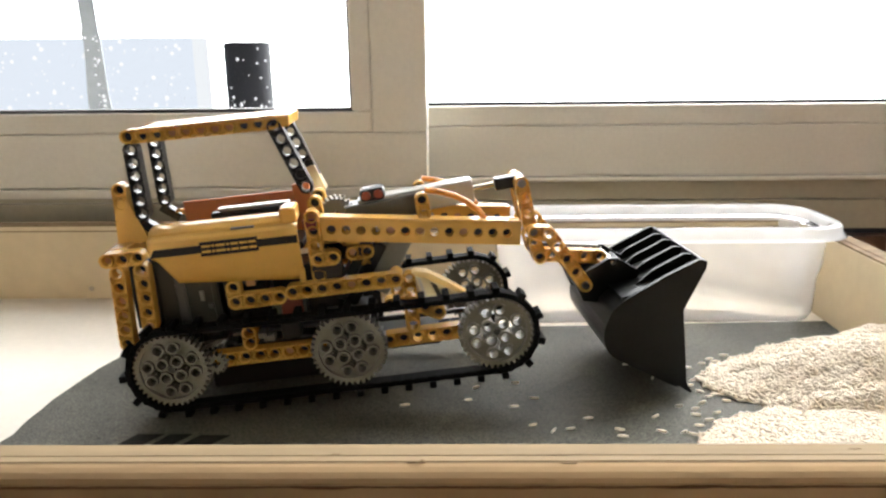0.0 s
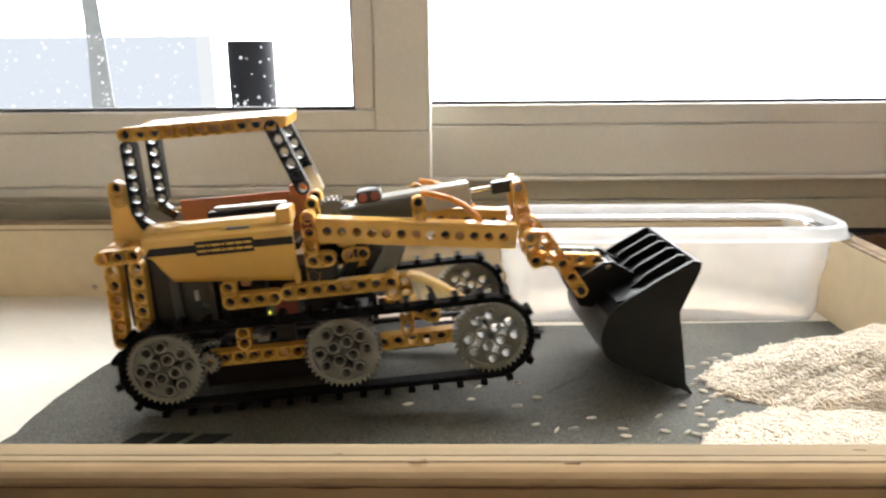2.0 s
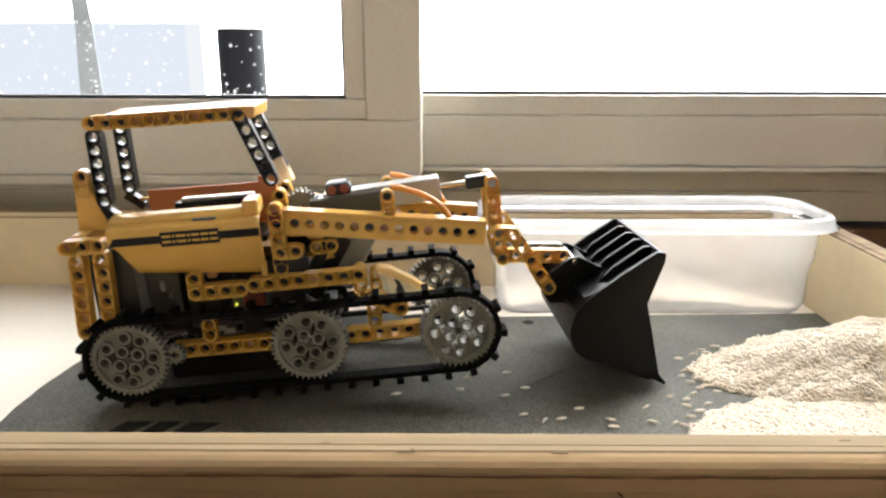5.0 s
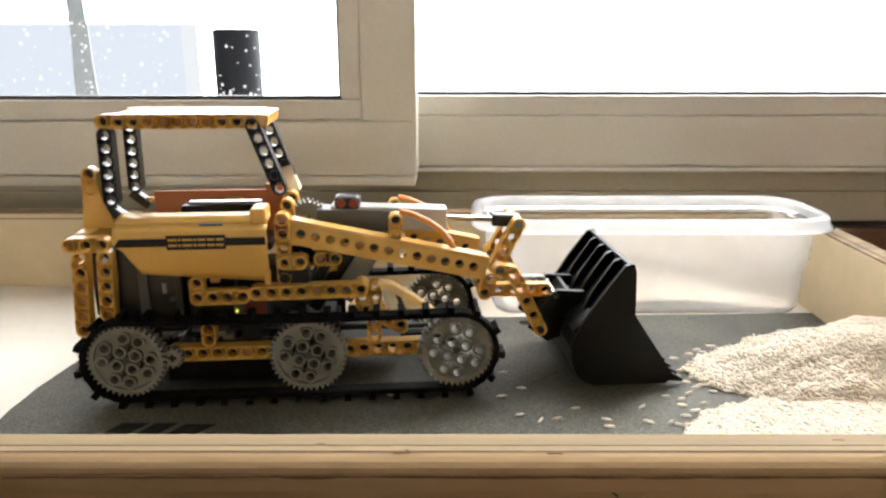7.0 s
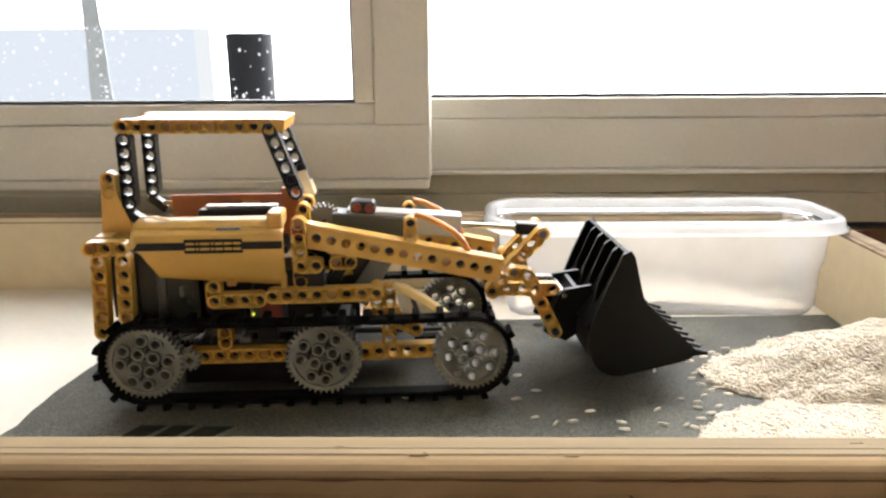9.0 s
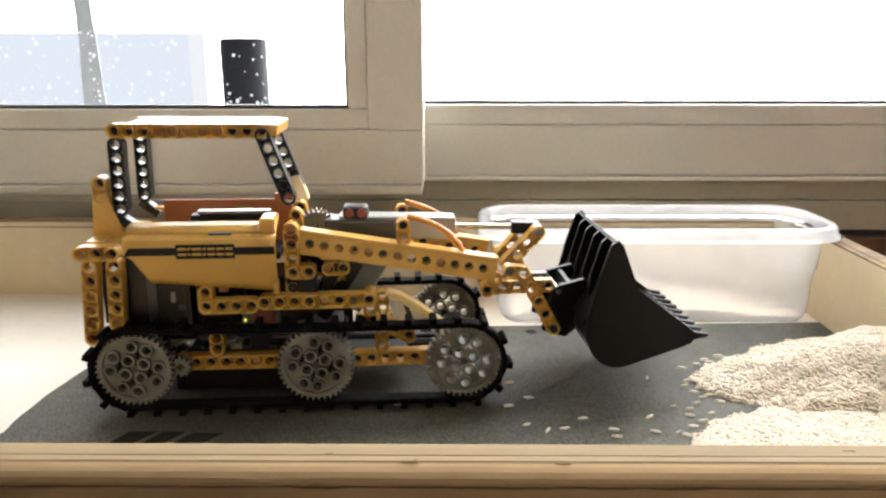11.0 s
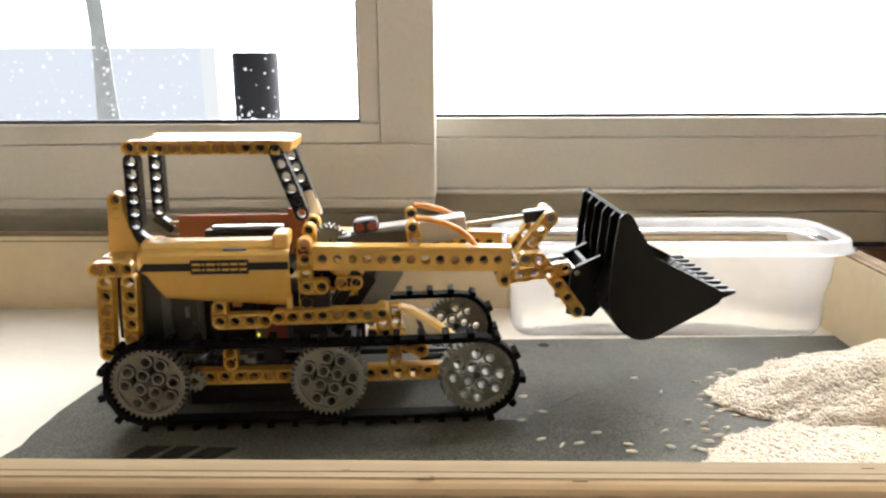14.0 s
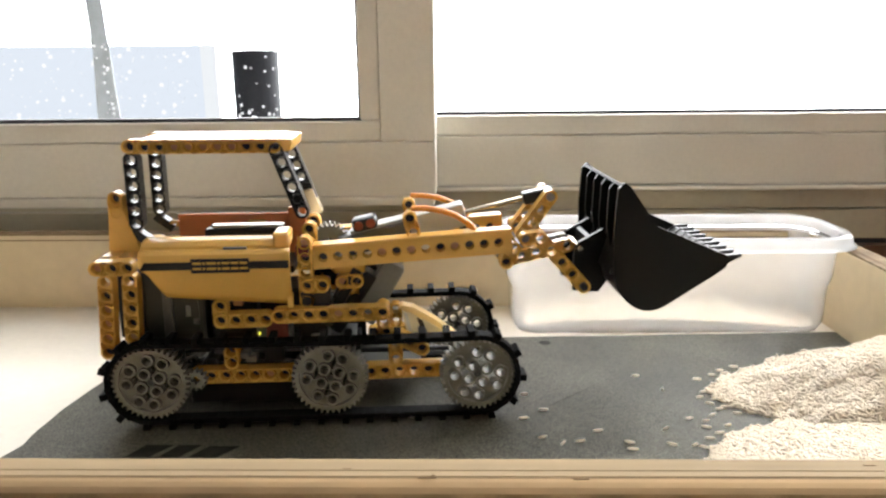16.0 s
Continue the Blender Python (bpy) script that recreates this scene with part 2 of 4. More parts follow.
def prism_y(profile, y0, y1, bev=0.0):
    """A solid with the given outline in the xz plane (metres), from y0 to y1."""
    bm = bmesh.new()
    a = [bm.verts.new((x, y0, z)) for x, z in profile]
    b = [bm.verts.new((x, y1, z)) for x, z in profile]
    n = len(profile)
    bm.faces.new(a)
    bm.faces.new(list(reversed(b)))
    for i in range(n):
        bm.faces.new((a[i], b[i], b[(i + 1) % n], a[(i + 1) % n]))
    if bev:
        bmesh.ops.bevel(bm, geom=list(bm.edges), offset=bev, segments=2, affect="EDGES", profile=0.5)
    return bm

# ---- the tray, table, window and room ----


def struct(name, bm, material, label, category="", smooth=False):
    return tagged(part(name, bm, material, None, label, smooth), category=category, kind="structure")


struct("table_top", box(-1.1, 1.1, -0.62, 0.292, -0.042, -0.012, 0.003), WOOD, "brown wooden table top under the tray", "table")
tray = thing("plywood_tray", "shallow birch plywood tray with a white floor", "tray")
part("tray_floor", box(-0.46, 0.267, -0.14, 0.199, -0.0115, -0.0025), FLOOR_WHITE, tray, "white tray floor")
part("back_board", box(-0.478, 0.284, 0.199, 0.214, -0.0115, 0.0576, 0.0012), CREAM, tray, "cream painted back board")
part("side_board", box(0.267, 0.283, -0.14, 0.199, -0.0115, 0.0576, 0.0015), CREAM, tray)
part("side_board", box(-0.478, -0.46, -0.14, 0.199, -0.0115, 0.0576, 0.0015), CREAM, tray)
front = part("front_board", box(-0.478, 0.284, -0.1575, -0.1405, -0.0115, 0.0548, 0.0040), PLY, tray, "front board of birch plywood")
# the veneers that show on the front board's worn top edge
for y0, y1, top, m in ((-0.1518, -0.1510, 0.0575, PLY_EDGE), (-0.1510, -0.1475, 0.0577, PLY_LIGHT), (-0.1475, -0.1402, 0.0578, PLY_LIGHT)):
    part("veneer", box(-0.478, 0.284, y0, y1, 0.0552, top, 0.0003), m, front)
# rounded outer veneer
bm = bmesh.new()
ends = [[bm.verts.new((x, y, z)) for y, z in ((-0.1518, 0.0552), (-0.1518, 0.0574), (-0.1535, 0.0571), (-0.1555, 0.0564), (-0.1572, 0.0552), (-0.1580, 0.0538), (-0.1580, 0.0530), (-0.1562, 0.0530))] for x in (-0.478, 0.284)]
bm.faces.new(ends[0])
bm.faces.new(list(reversed(ends[1])))
for i in range(8):
    bm.faces.new((ends[0][i], ends[1][i], ends[1][(i + 1) % 8], ends[0][(i + 1) % 8]))
part("veneer", bm, PLY, front)
part("veneer", box(-0.478, 0.284, -0.1584, -0.1574, 0.0470, 0.0527, 0.0005), PLY, front)
# ragged dark line and chips along the worn edge
bm = bmesh.new()
prev = None
for i in range(381):
    x = -0.478 + 0.762 * i / 380
    z = 0.0528 + 0.0005 * noise.noise((x * 25, 0, 1)) + 0.0003 * noise.noise((x * 140, 0, 2))
    h = max(0.00008, 0.00028 + 0.0004 * noise.noise((x * 60, 5, 2)))
    ring = [bm.verts.new((x, y, z + k * h)) for y, k in ((-0.1588, -1), (-0.1588, 1), (-0.1578, 1), (-0.1578, -1))]
    if prev:
        for k in range(4):
            bm.faces.new((prev[k], prev[(k + 1) % 4], ring[(k + 1) % 4], ring[k]))
    prev = ring
part("glue_line", bm, PLY_DARK, front, "ragged dark line along the board's edge")
chips = random.Random(21)
for i in range(14):
    x, y = chips.uniform(-0.30, 0.27), chips.uniform(-0.1535, -0.1415)
    ln, wd = chips.uniform(0.001, 0.006), chips.uniform(0.0001, 0.0003)
    part("chip", box(x, x + ln, y, y + wd, 0.0575, 0.05792), PLY_DARK if i % 3 else PLY_EDGE, front)
side_edge = tray.children[2]
for x0, x1, m in ((0.2672, 0.2715, PLY_EDGE), (0.2715, 0.2735, PLY_DARK), (0.2735, 0.279, PLY_EDGE), (0.279, 0.2828, PLY_EDGE)):
    part("veneer", box(x0, x1, -0.14, 0.199, 0.0566, 0.0581, 0.0003), m, side_edge)
part("veneer", box(-0.478, 0.284, 0.1986, 0.1992, 0.0531, 0.0538), PLY_DARK, tray)
part("veneer", box(-0.478, 0.284, 0.1992, 0.2138, 0.0572, 0.0581, 0.0003), PLY_EDGE, tray)
part("screw", rod((-0.293, 0.1985, 0.006), (-0.293, 0.1998, 0.006), 0.0022), METAL, tray, "small screw head")
part("paper_scrap", box(-0.199, -0.176, -0.1594, -0.1591, 0.047, 0.0556), FLOOR_WHITE, tray, "torn scrap of white tape")
part("scratch", tube([(0.0455, -0.1577, 0.0522), (0.0490, -0.1577, 0.0515), (0.0522, -0.1577, 0.0490), (0.0560, -0.1577, 0.0452)], 0.0004, 6), PLY_DARK, tray, "dark curved scratch in the plywood")
part("knot", box(0.063, 0.078, -0.1579, -0.1573, 0.036, 0.0368), PLY_DARK, tray, "dark scratch in the plywood")

# cloth on which the loader stands
bm = bmesh.new()
outline = [(-238, -139), (-234, -45), (-229, -29), (-229, -12), (-228.5, 9), (-226, 32), (-223, 54), (-214, 82), (-205, 116), (-120, 119), (66, 125), (266, 133), (266, 60), (266, -139)]
vs = []
for (xa, ya), (xb, yb) in zip(outline, outline[1:] + outline[:1]):
    for k in range(8):
        f = k / 8
        x, y = xa + (xb - xa) * f, ya + (yb - ya) * f
        w = 1.2 * noise.noise((x * 0.05, y * 0.05, 3))
        if x > 262:
            x, w = 266, 0
        vs.append(((x + w), max(-139, y + w)))
bm = bmesh.new()
plate_into(bm, [(x, max(-139, y + 3.4)) for x, y in vs], [], -2.5, -1.5)
bmesh.ops.transform(bm, matrix=Matrix(((1, 0, 0, 0), (0, 0, 1, 0), (0, 1, 0, 0), (0, 0, 0, 1))), verts=bm.verts)
cloth = tagged(part("ground_cloth", bm, SHEET), "dark grey cloth mat laid in the tray", "mat")
MARK = mat("black_print", (0.022, 0.021, 0.018), 0.8, spec=0.1, grain=0.4, grain_size=120)
for x0, x1, y0, y1, sk in ((-170, -156, -37, -25, 6), (-153, -141, -37, -25, 6), (-138, -122, -37, -26, 7)):
    bm = bmesh.new()
    plate_into(bm, [(x0, y0), (x1 - 2, y0), (x1 + sk, y1), (x0 + sk, y1)], [], -1.5, -1.38)
    bmesh.ops.transform(bm, matrix=Matrix(((1, 0, 0, 0), (0, 0, 1, 0), (0, 1, 0, 0), (0, 0, 0, 1))), verts=bm.verts)
    part("print_bar", bm, MARK, cloth, "faded black printed bar")
bm = bmesh.new()
rod_into(bm, (0.0565, 0.1164, -0.0018), (0.0565, 0.1164, -0.00142), 0.0040, 12)
part("burn_hole", bm, MARK, cloth, "small dark hole in the cloth")
part("crease", tube([(0.028, 0.001, -0.0019), (0.06, 0.0304, -0.00175), (0.098, 0.0654, -0.0019)], 0.0005, 6), SHEET, cloth)

# window wall: left sash stands proud of the right one
XL, XR, ZT = -1.35, 1.35, 1.25


def sash(name, x0, x1, zb, y, bead, label):
    """A framed pane: rails and stiles with a stepped bead, a dark gasket and glass."""
    s = tagged(thing(name, label, "window"), kind="structure")
    xin0, xin1, zin = x0 + 0.063, x1 - 0.063, 0.1425
    d, gy = 0.04, y + (0.006 if bead > 0.0175 and y < 0.29 else 0.0122)
    for nm, b in (("bottom_rail", (x0, x1, y, y + d, zb, zin - bead)), ("top_rail", (x0, x1, y, y + d, ZT - 0.06, ZT)),
                  ("stile", (x0, xin0 - bead, y, y + d, zin - bead, ZT - 0.06)), ("stile", (xin1 + bead, x1, y, y + d, zin - bead, ZT - 0.06))):
        part(nm, box(*b, 0.0012), PVC, s)
    for nm, b in (("glazing_bead", (xin0 - bead, xin1 + bead, y + 0.0025, y + 0.0155, zin - bead + 0.0003, zin - 0.001)),
                  ("glazing_bead", (xin1 + 0.001, xin1 + bead - 0.0003, y + 0.0025, y + 0.03, zin, ZT - 0.06)),
                  ("glazing_bead", (xin0 - bead + 0.0003, xin0 - 0.001, y + 0.0025, y + 0.03, zin, ZT - 0.06))):
        part(nm, box(*b, 0.0015), PVC, s)
    for nm, b in (("gasket", (xin0 - 0.002, xin1 + 0.0015, gy, y + 0.0155, zin - 0.0012, zin + 0.0020)),
                  ("gasket", (xin1 - 0.0008, xin1 + 0.0012, y + 0.006, y + 0.0155, zin, ZT - 0.06)),
                  ("gasket", (xin0 - 0.0012, xin0 + 0.0008, y + 0.006, y + 0.0155, zin, ZT - 0.06))):
        part(nm, box(*b), GASKET, s)
    g = part("pane", box(xin0 - 0.004, xin1 + 0.004, y + 0.016, y + 0.019, zin - 0.004, ZT - 0.056), GLASS, s)
    g.visible_shadow = False
    return s


w1 = sash("window_1", XL, -0.0216, 0.0795, 0.245, 0.018, "sliding window sash with beige frame")
part("drip_ledge", box(XL, -0.0228, 0.2405, 0.285, 0.0715, 0.0792, 0.0015), PVC, w1, "protruding ledge under the sash")
w2 = sash("window_2", -0.09, XR, 0.0786, 0.300, 0.0190, "fixed window sash with beige frame")
frame_base = thing("window_frame", "beige window frame rails under the sashes, shade in their colour", "window frame", kind="structure")
LEDGE = mat("smooth_frame_plastic", (0.72, 0.68, 0.60), 0.16, grain=0.03, grain_size=300)
part("ledge", box(XL, XR, 0.290, 0.345, 0.0746, 0.0784, 0.0016), LEDGE, frame_base)
# Darker copy of the frame beige: shade on the lower rails is in the colour
SHADED_RAIL = mat("shaded_beige_rail", (0.40, 0.36, 0.27), 0.45, grain=0.04, grain_size=200, stain=0.06, stain_size=7)
part("rail", box(XL, XR, 0.300, 0.345, 0.0565, 0.0741, 0.0005), SHADED_RAIL, frame_base)
part("rail", box(XL, XR, 0.2965, 0.345, 0.0285, 0.0560, 0.0008), SHADED_RAIL, frame_base)
# Black strip stands for the shade in the slot below the rails
part("shadow_gap", box(XL, XR, 0.304, 0.345, 0.0225, 0.0283), GASKET, frame_base, "black strip for the shaded gap under the rails")
part("sill_edge", box(XL, XR, 0.292, 0.345, -0.042, 0.0223, 0.001), WOOD, frame_base, "brown wooden sill edge")

# room shell
struct("wall_window_below", box(-2.0, 2.0, 0.345, 0.47, -0.75, 0.0784), WALL, "white wall under the window", "wall")
struct("wall_window_above", box(-2.0, 2.0, 0.345, 0.47, ZT, 1.85), WALL, "white wall over the window", "wall")
struct("wall_window_side", box(-2.0, XL, 0.345, 0.47, 0.0784, ZT), WALL, "white wall beside the window", "wall")
struct("wall_window_side_2", box(XR, 2.0, 0.345, 0.47, 0.0784, ZT), WALL, "white wall beside the window", "wall")
struct("wall_west", box(-2.12, -2.0, -2.3, 0.47, -0.75, 1.85), WALL, "plain white side wall", "wall")
struct("wall_east", box(2.0, 2.12, -2.3, 0.47, -0.75, 1.85), WALL, "plain white side wall", "wall")
struct("floor", box(-2.12, 2.12, -2.42, 0.47, -0.81, -0.75), ROOM_FLOOR, "wooden room floor", "floor")
struct("ceiling", box(-2.12, 2.12, -2.42, 0.47, 1.85, 1.93), WALL, "white ceiling", "ceiling")
# unseen wall behind the camera; its window opening is added for fill light
struct("wall_south_below", box(-2.0, 2.0, -2.42, -2.3, -0.75, 0.0), WALL, "unseen white wall under the added fill window", "wall")
struct("wall_south_above", box(-2.0, 2.0, -2.42, -2.3, 1.6, 1.85), WALL, "unseen white wall over the added fill window", "wall")
struct("wall_south_side", box(-2.0, -1.7, -2.42, -2.3, 0.0, 1.6), WALL, "unseen white wall beside the added fill window", "wall")
struct("wall_south_side_2", box(1.7, 2.0, -2.42, -2.3, 0.0, 1.6), WALL, "unseen white wall beside the added fill window", "wall")

# outside
bd = struct("backdrop", box(-4.5, 4.5, 1.9, 1.92, -0.62, 9.0), SKY_CARD, "overexposed white sky", "sky")
# Flat glowing panels with haze and daylight put into their colour
haze_block = struct("backdrop_building", box(-2.6, -0.706, 1.70, 1.71, -0.62, 0.2385), HAZE, "glowing flat panel for a pale blue hazy building far outside", "building")
struct("backdrop_building_2", box(-0.704, -0.664, 1.70, 1.71, -0.62, 0.2385), glow("glowing_faint_haze", (0.93, 0.965, 1.0), 0.98), "glowing flat panel for a building edge fading in haze", "building")
# Unseen glowing card, added to fill the room from behind the camera
struct("backdrop_south", box(-2.6, 2.6, -3.3, -3.28, -0.8, 2.6), glow("fill_south", (1.0, 0.95, 0.88), 0.2), "unseen glowing card added as fill behind the camera", "sky")

struct("ground", box(-4.5, 4.5, 0.48, 1.9, -0.66, -0.62), mat("outdoor_paving", (0.28, 0.27, 0.25), 0.8, grain=0.2, grain_size=30), "grey paving outside below the window", "ground")
# Glowing discs in place of light specks over the building
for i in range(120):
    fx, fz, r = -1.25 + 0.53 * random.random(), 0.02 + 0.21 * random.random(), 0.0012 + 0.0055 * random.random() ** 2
    part("fleck", rod((fx, 1.6985, fz), (fx, 1.6992, fz), r, 7), LIGHT_SPECK, haze_block, "glowing disc for a speck of daylight")
stack = thing("chimney_pipe", "dark round metal pipe outside the window", "pipe")
bm = rod((-0.365, 0.99, -0.62), (-0.365, 0.99, 0.2105), 0.0405, 40)
bmesh.ops.bevel(bm, geom=[e for e in bm.edges if abs(e.verts[0].co.z - 0.2105) < 1e-4 and abs(e.verts[1].co.z - 0.2105) < 1e-4], offset=0.002, segments=2, affect="EDGES")
pipe = part("pipe", bm, SILHOUETTE, stack)
rs = random.Random(4)
# Glowing discs imitate light specks on the pipe, and on the post below
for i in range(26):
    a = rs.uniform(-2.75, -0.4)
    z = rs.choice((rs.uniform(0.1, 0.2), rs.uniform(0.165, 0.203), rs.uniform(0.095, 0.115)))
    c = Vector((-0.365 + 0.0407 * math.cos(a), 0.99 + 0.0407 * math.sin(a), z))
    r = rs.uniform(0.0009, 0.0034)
    part("fleck", rod(c, c + Vector((math.cos(a), math.sin(a), 0)) * 0.0006, r, 8), LIGHT_SPECK, pipe, "glowing white disc for a speck of daylight")
post = thing("leaning_post", "hazy grey leaning post outside the window", "post")
bm = bmesh.new()
plate_into(bm, [(-700, -620), (-560, -620), (-600, -200), (-622, 60), (-628, 130), (-631, 215), (-633, 235), (-641, 420), (-668, 420), (-662, 240), (-664, 228), (-661, 215), (-666, 120), (-668, 60), (-690, -200)], [], 1000, 1003)
shaft = part("shaft", bm, POST_GREY, post)
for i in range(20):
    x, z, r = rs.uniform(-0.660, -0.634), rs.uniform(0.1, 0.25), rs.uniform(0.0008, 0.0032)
    part("fleck", rod((x, 0.9988, z), (x, 0.9994, z), r, 8), LIGHT_SPECK, shaft, "glowing white disc for a speck of daylight")

# ---- the food box and the rice ----
food = thing("food_container", "translucent milky plastic food box with a rolled rim", "container")


def rounded(x0, x1, y0, y1, r, n=6):
    pts = []
    for cx, cy, a0 in ((x1 - r, y1 - r, 0), (x0 + r, y1 - r, 90), (x0 + r, y0 + r, 180), (x1 - r, y0 + r, 270)):
        for i in range(n + 1):
            a = radians(a0 + 90 * i / n)
            pts.append((cx + r * math.cos(a), cy + r * math.sin(a)))
    return pts


def shell(levels, cap=True):
    """A thin wall through rounded rectangles, (x0, x1, y0, y1, r, z) each."""
    bm = bmesh.new()
    rings = [[bm.verts.new((x, y, z)) for x, y in rounded(*lv[:5])] for lv in levels for z in (lv[5],)]
    for a, b in zip(rings, rings[1:]):
        for i in range(len(a)):
            bm.faces.new((a[i], a[(i + 1) % len(a)], b[(i + 1) % len(a)], b[i]))
    if cap:
        bm.faces.new(list(reversed(rings[0])))
    return bm


CX0, CX1, CY0, CY1 = 0.036, 0.2615, 0.135, 0.1965
b = part("box_wall", shell([(CX0 + .003, CX1 - .003, CY0 + .003, CY1 - .003, .014, -0.0024), (CX0, CX1, CY0, CY1, .016, 0.004), (CX0 - .0005, CX1 + .0005, CY0 - .001, CY1 + .001, .017, 0.030),
                            (CX0 - .004, CX1 + .0035, CY0 - .003, CY1 + .003, .020, 0.0375), (CX0 - .006, CX1 + .0045, CY0 - .005, CY1 + .005, .022, 0.0590)]), MILKY, food, "thin milky wall", True)
b.visible_shadow = False
RX0, RX1, RY0, RY1 = CX0 - .006, CX1 + .0045, CY0 - .005, CY1 + .005
b = part("rim", shell([(RX0, RX1, RY0, RY1, .022, 0.0588), (RX0 - .002, RX1 + .0015, RY0 - .002, RY1 + .002, .024, 0.0612), (RX0 - .009, RX1 + .0095, RY0 - .009, RY1 + .012, .030, 0.0605),
                       (RX0 - .0100, RX1 + .0120, RY0 - .0100, RY1 + .013, .031, 0.0612), (RX0 - .0088, RX1 + .0090, RY0 - .0088, RY1 + .012, .030, 0.0635), (RX0 - .0080, RX1 + .0080, RY0 - .008, RY1 + .0105, .029, 0.0685),
                       (RX0 - .0060, RX1 + .006, RY0 - .006, RY1 + .009, .027, 0.0700), (RX0 - .0005, RX1 + .0005, RY0 - .0005, RY1 + .002, .023, 0.0695), (RX0 + .001, RX1 - .001, RY0 + .001, RY1 - .0, .022, 0.064)], False),
         RIM, food, "rolled milky rim", True)
b.visible_shadow = False


GZ = -0.0015


def grain_mesh(rows):
    """One mesh of rice grains: rows of centre, direction, side, length, width."""
    ns, prof = 6, ((-1, 0.0), (-0.8, 0.62), (0.0, 1.0), (0.75, 0.72), (1, 0.12))
    vs, fs = [], []
    for c, d, s, ln, wd in rows:
        u = d.cross(s)
        base = len(vs)
        for k, (t, w) in enumerate(prof):
            for j in range(ns):
                a = 2 * math.pi * j / ns
                vs.append(tuple(c + d * (t * ln / 2) + (s * math.cos(a) + u * math.sin(a)) * (w * wd / 2 + 0.00008)))
        for k in range(len(prof) - 1):
            for j in range(ns):
                fs.append((base + k * ns + j, base + k * ns + (j + 1) % ns, base + (k + 1) * ns + (j + 1) % ns, base + (k + 1) * ns + j))
        fs.append(tuple(base + j for j in reversed(range(ns))))
        fs.append(tuple(base + (len(prof) - 1) * ns + j for j in range(ns)))
    me = bpy.data.meshes.new("grains")
    me.from_pydata(vs, [], fs)
    me.polygons.foreach_set("use_smooth", [True] * len(me.polygons))
    me.materials.append(RICE)
    return me


def heap_height(x, y):
    """Height of the rice over the cloth: a ridge that runs out to a tongue, and a low spill before it."""
    dx, dy = 0.279 - x, y - 0.030
    dy = dy / 0.52 if dy > 0 else dy / 0.40
    ang = math.atan2(dy, dx)
    R = 0.130 * (1 + 0.08 * noise.noise((ang * 2.2, 1.3, 0)) + 0.06 * noise.noise((ang * 6.0, 4.1, 0)))
    d = math.hypot(dx, dy) / R
    spill = math.hypot((x - 0.262) / 0.141, (y + 0.040) / (0.052 if y > -0.04 else 0.12)) + 0.10 * noise.noise((x * 60, y * 60, 7))
    h = max(0.0392 * (1 - d ** 1.12), 0.0088 * (1 - spill))
    if h <= 0:
        return -1.0
    return h + 0.0048 * noise.noise((x * 44, y * 44, 0)) * min(1, h / 0.012) + 0.0013 * noise.noise((x * 120, y * 120, 2)) * min(1, h / 0.006)


def random_dir(r, flat=0.35):
    a = r.uniform(0, 2 * math.pi)
    return Vector((math.cos(a), math.sin(a), r.gauss(0, flat))).normalized()


rows = []
rr = random.Random(11)
while len(rows) < 24000:
    x, y = rr.uniform(0.110, 0.2645), rr.uniform(-0.1385, 0.118)
    h = heap_height(x, y)
    if h < 0:
        continue
    if h < 0.0022 and rr.random() < 0.5:
        continue
    e = 0.002
    nrm = Vector((heap_height(x - e, y) - heap_height(x + e, y), heap_height(x, y - e) - heap_height(x, y + e), 2 * e)).normalized()
    d = random_dir(rr, 0.30)
    d = (d - nrm * d.dot(nrm) * 0.85).normalized()
    s = d.cross(nrm).normalized()
    ln, wd = rr.uniform(0.0046, 0.0066), rr.uniform(0.0016, 0.0022)
    z = GZ + max(h + rr.uniform(-0.0007, 0.0005), wd / 2 + 0.0002)
    if x + abs(d.x) * ln / 2 > 0.2665:
        continue
    rows.append((Vector((x, y, z)), d, s, ln, wd))
heap = tagged(new("rice_heap", grain_mesh(rows)), "heap of dry white rice grains against the tray wall", "rice", kind="stuff")
# the core of the heap
bm = bmesh.new()
nx, ny = 50, 70
gr = {}
for i in range(nx + 1):
    for j in range(ny + 1):
        x, y = 0.110 + (0.2662 - 0.110) * i / nx, -0.1395 + 0.268 * j / ny
        gr[i, j] = bm.verts.new((x, y, GZ + max(0.0003, heap_height(x, y) + 0.0002 if heap_height(x, y) > 0.003 else heap_height(x, y) - 0.0012)))
for i in range(nx):
    for j in range(ny):
        q = (gr[i, j], gr[i + 1, j], gr[i + 1, j + 1], gr[i, j + 1])
        if max(v.co.z for v in q) > GZ + 0.0004:
            bm.faces.new(q)
bmesh.ops.delete(bm, geom=[v for v in bm.verts if not v.link_faces], context="VERTS")
core = part("rice_core", bm, RICE, heap, "", True)
tagged(core, kind="stuff")

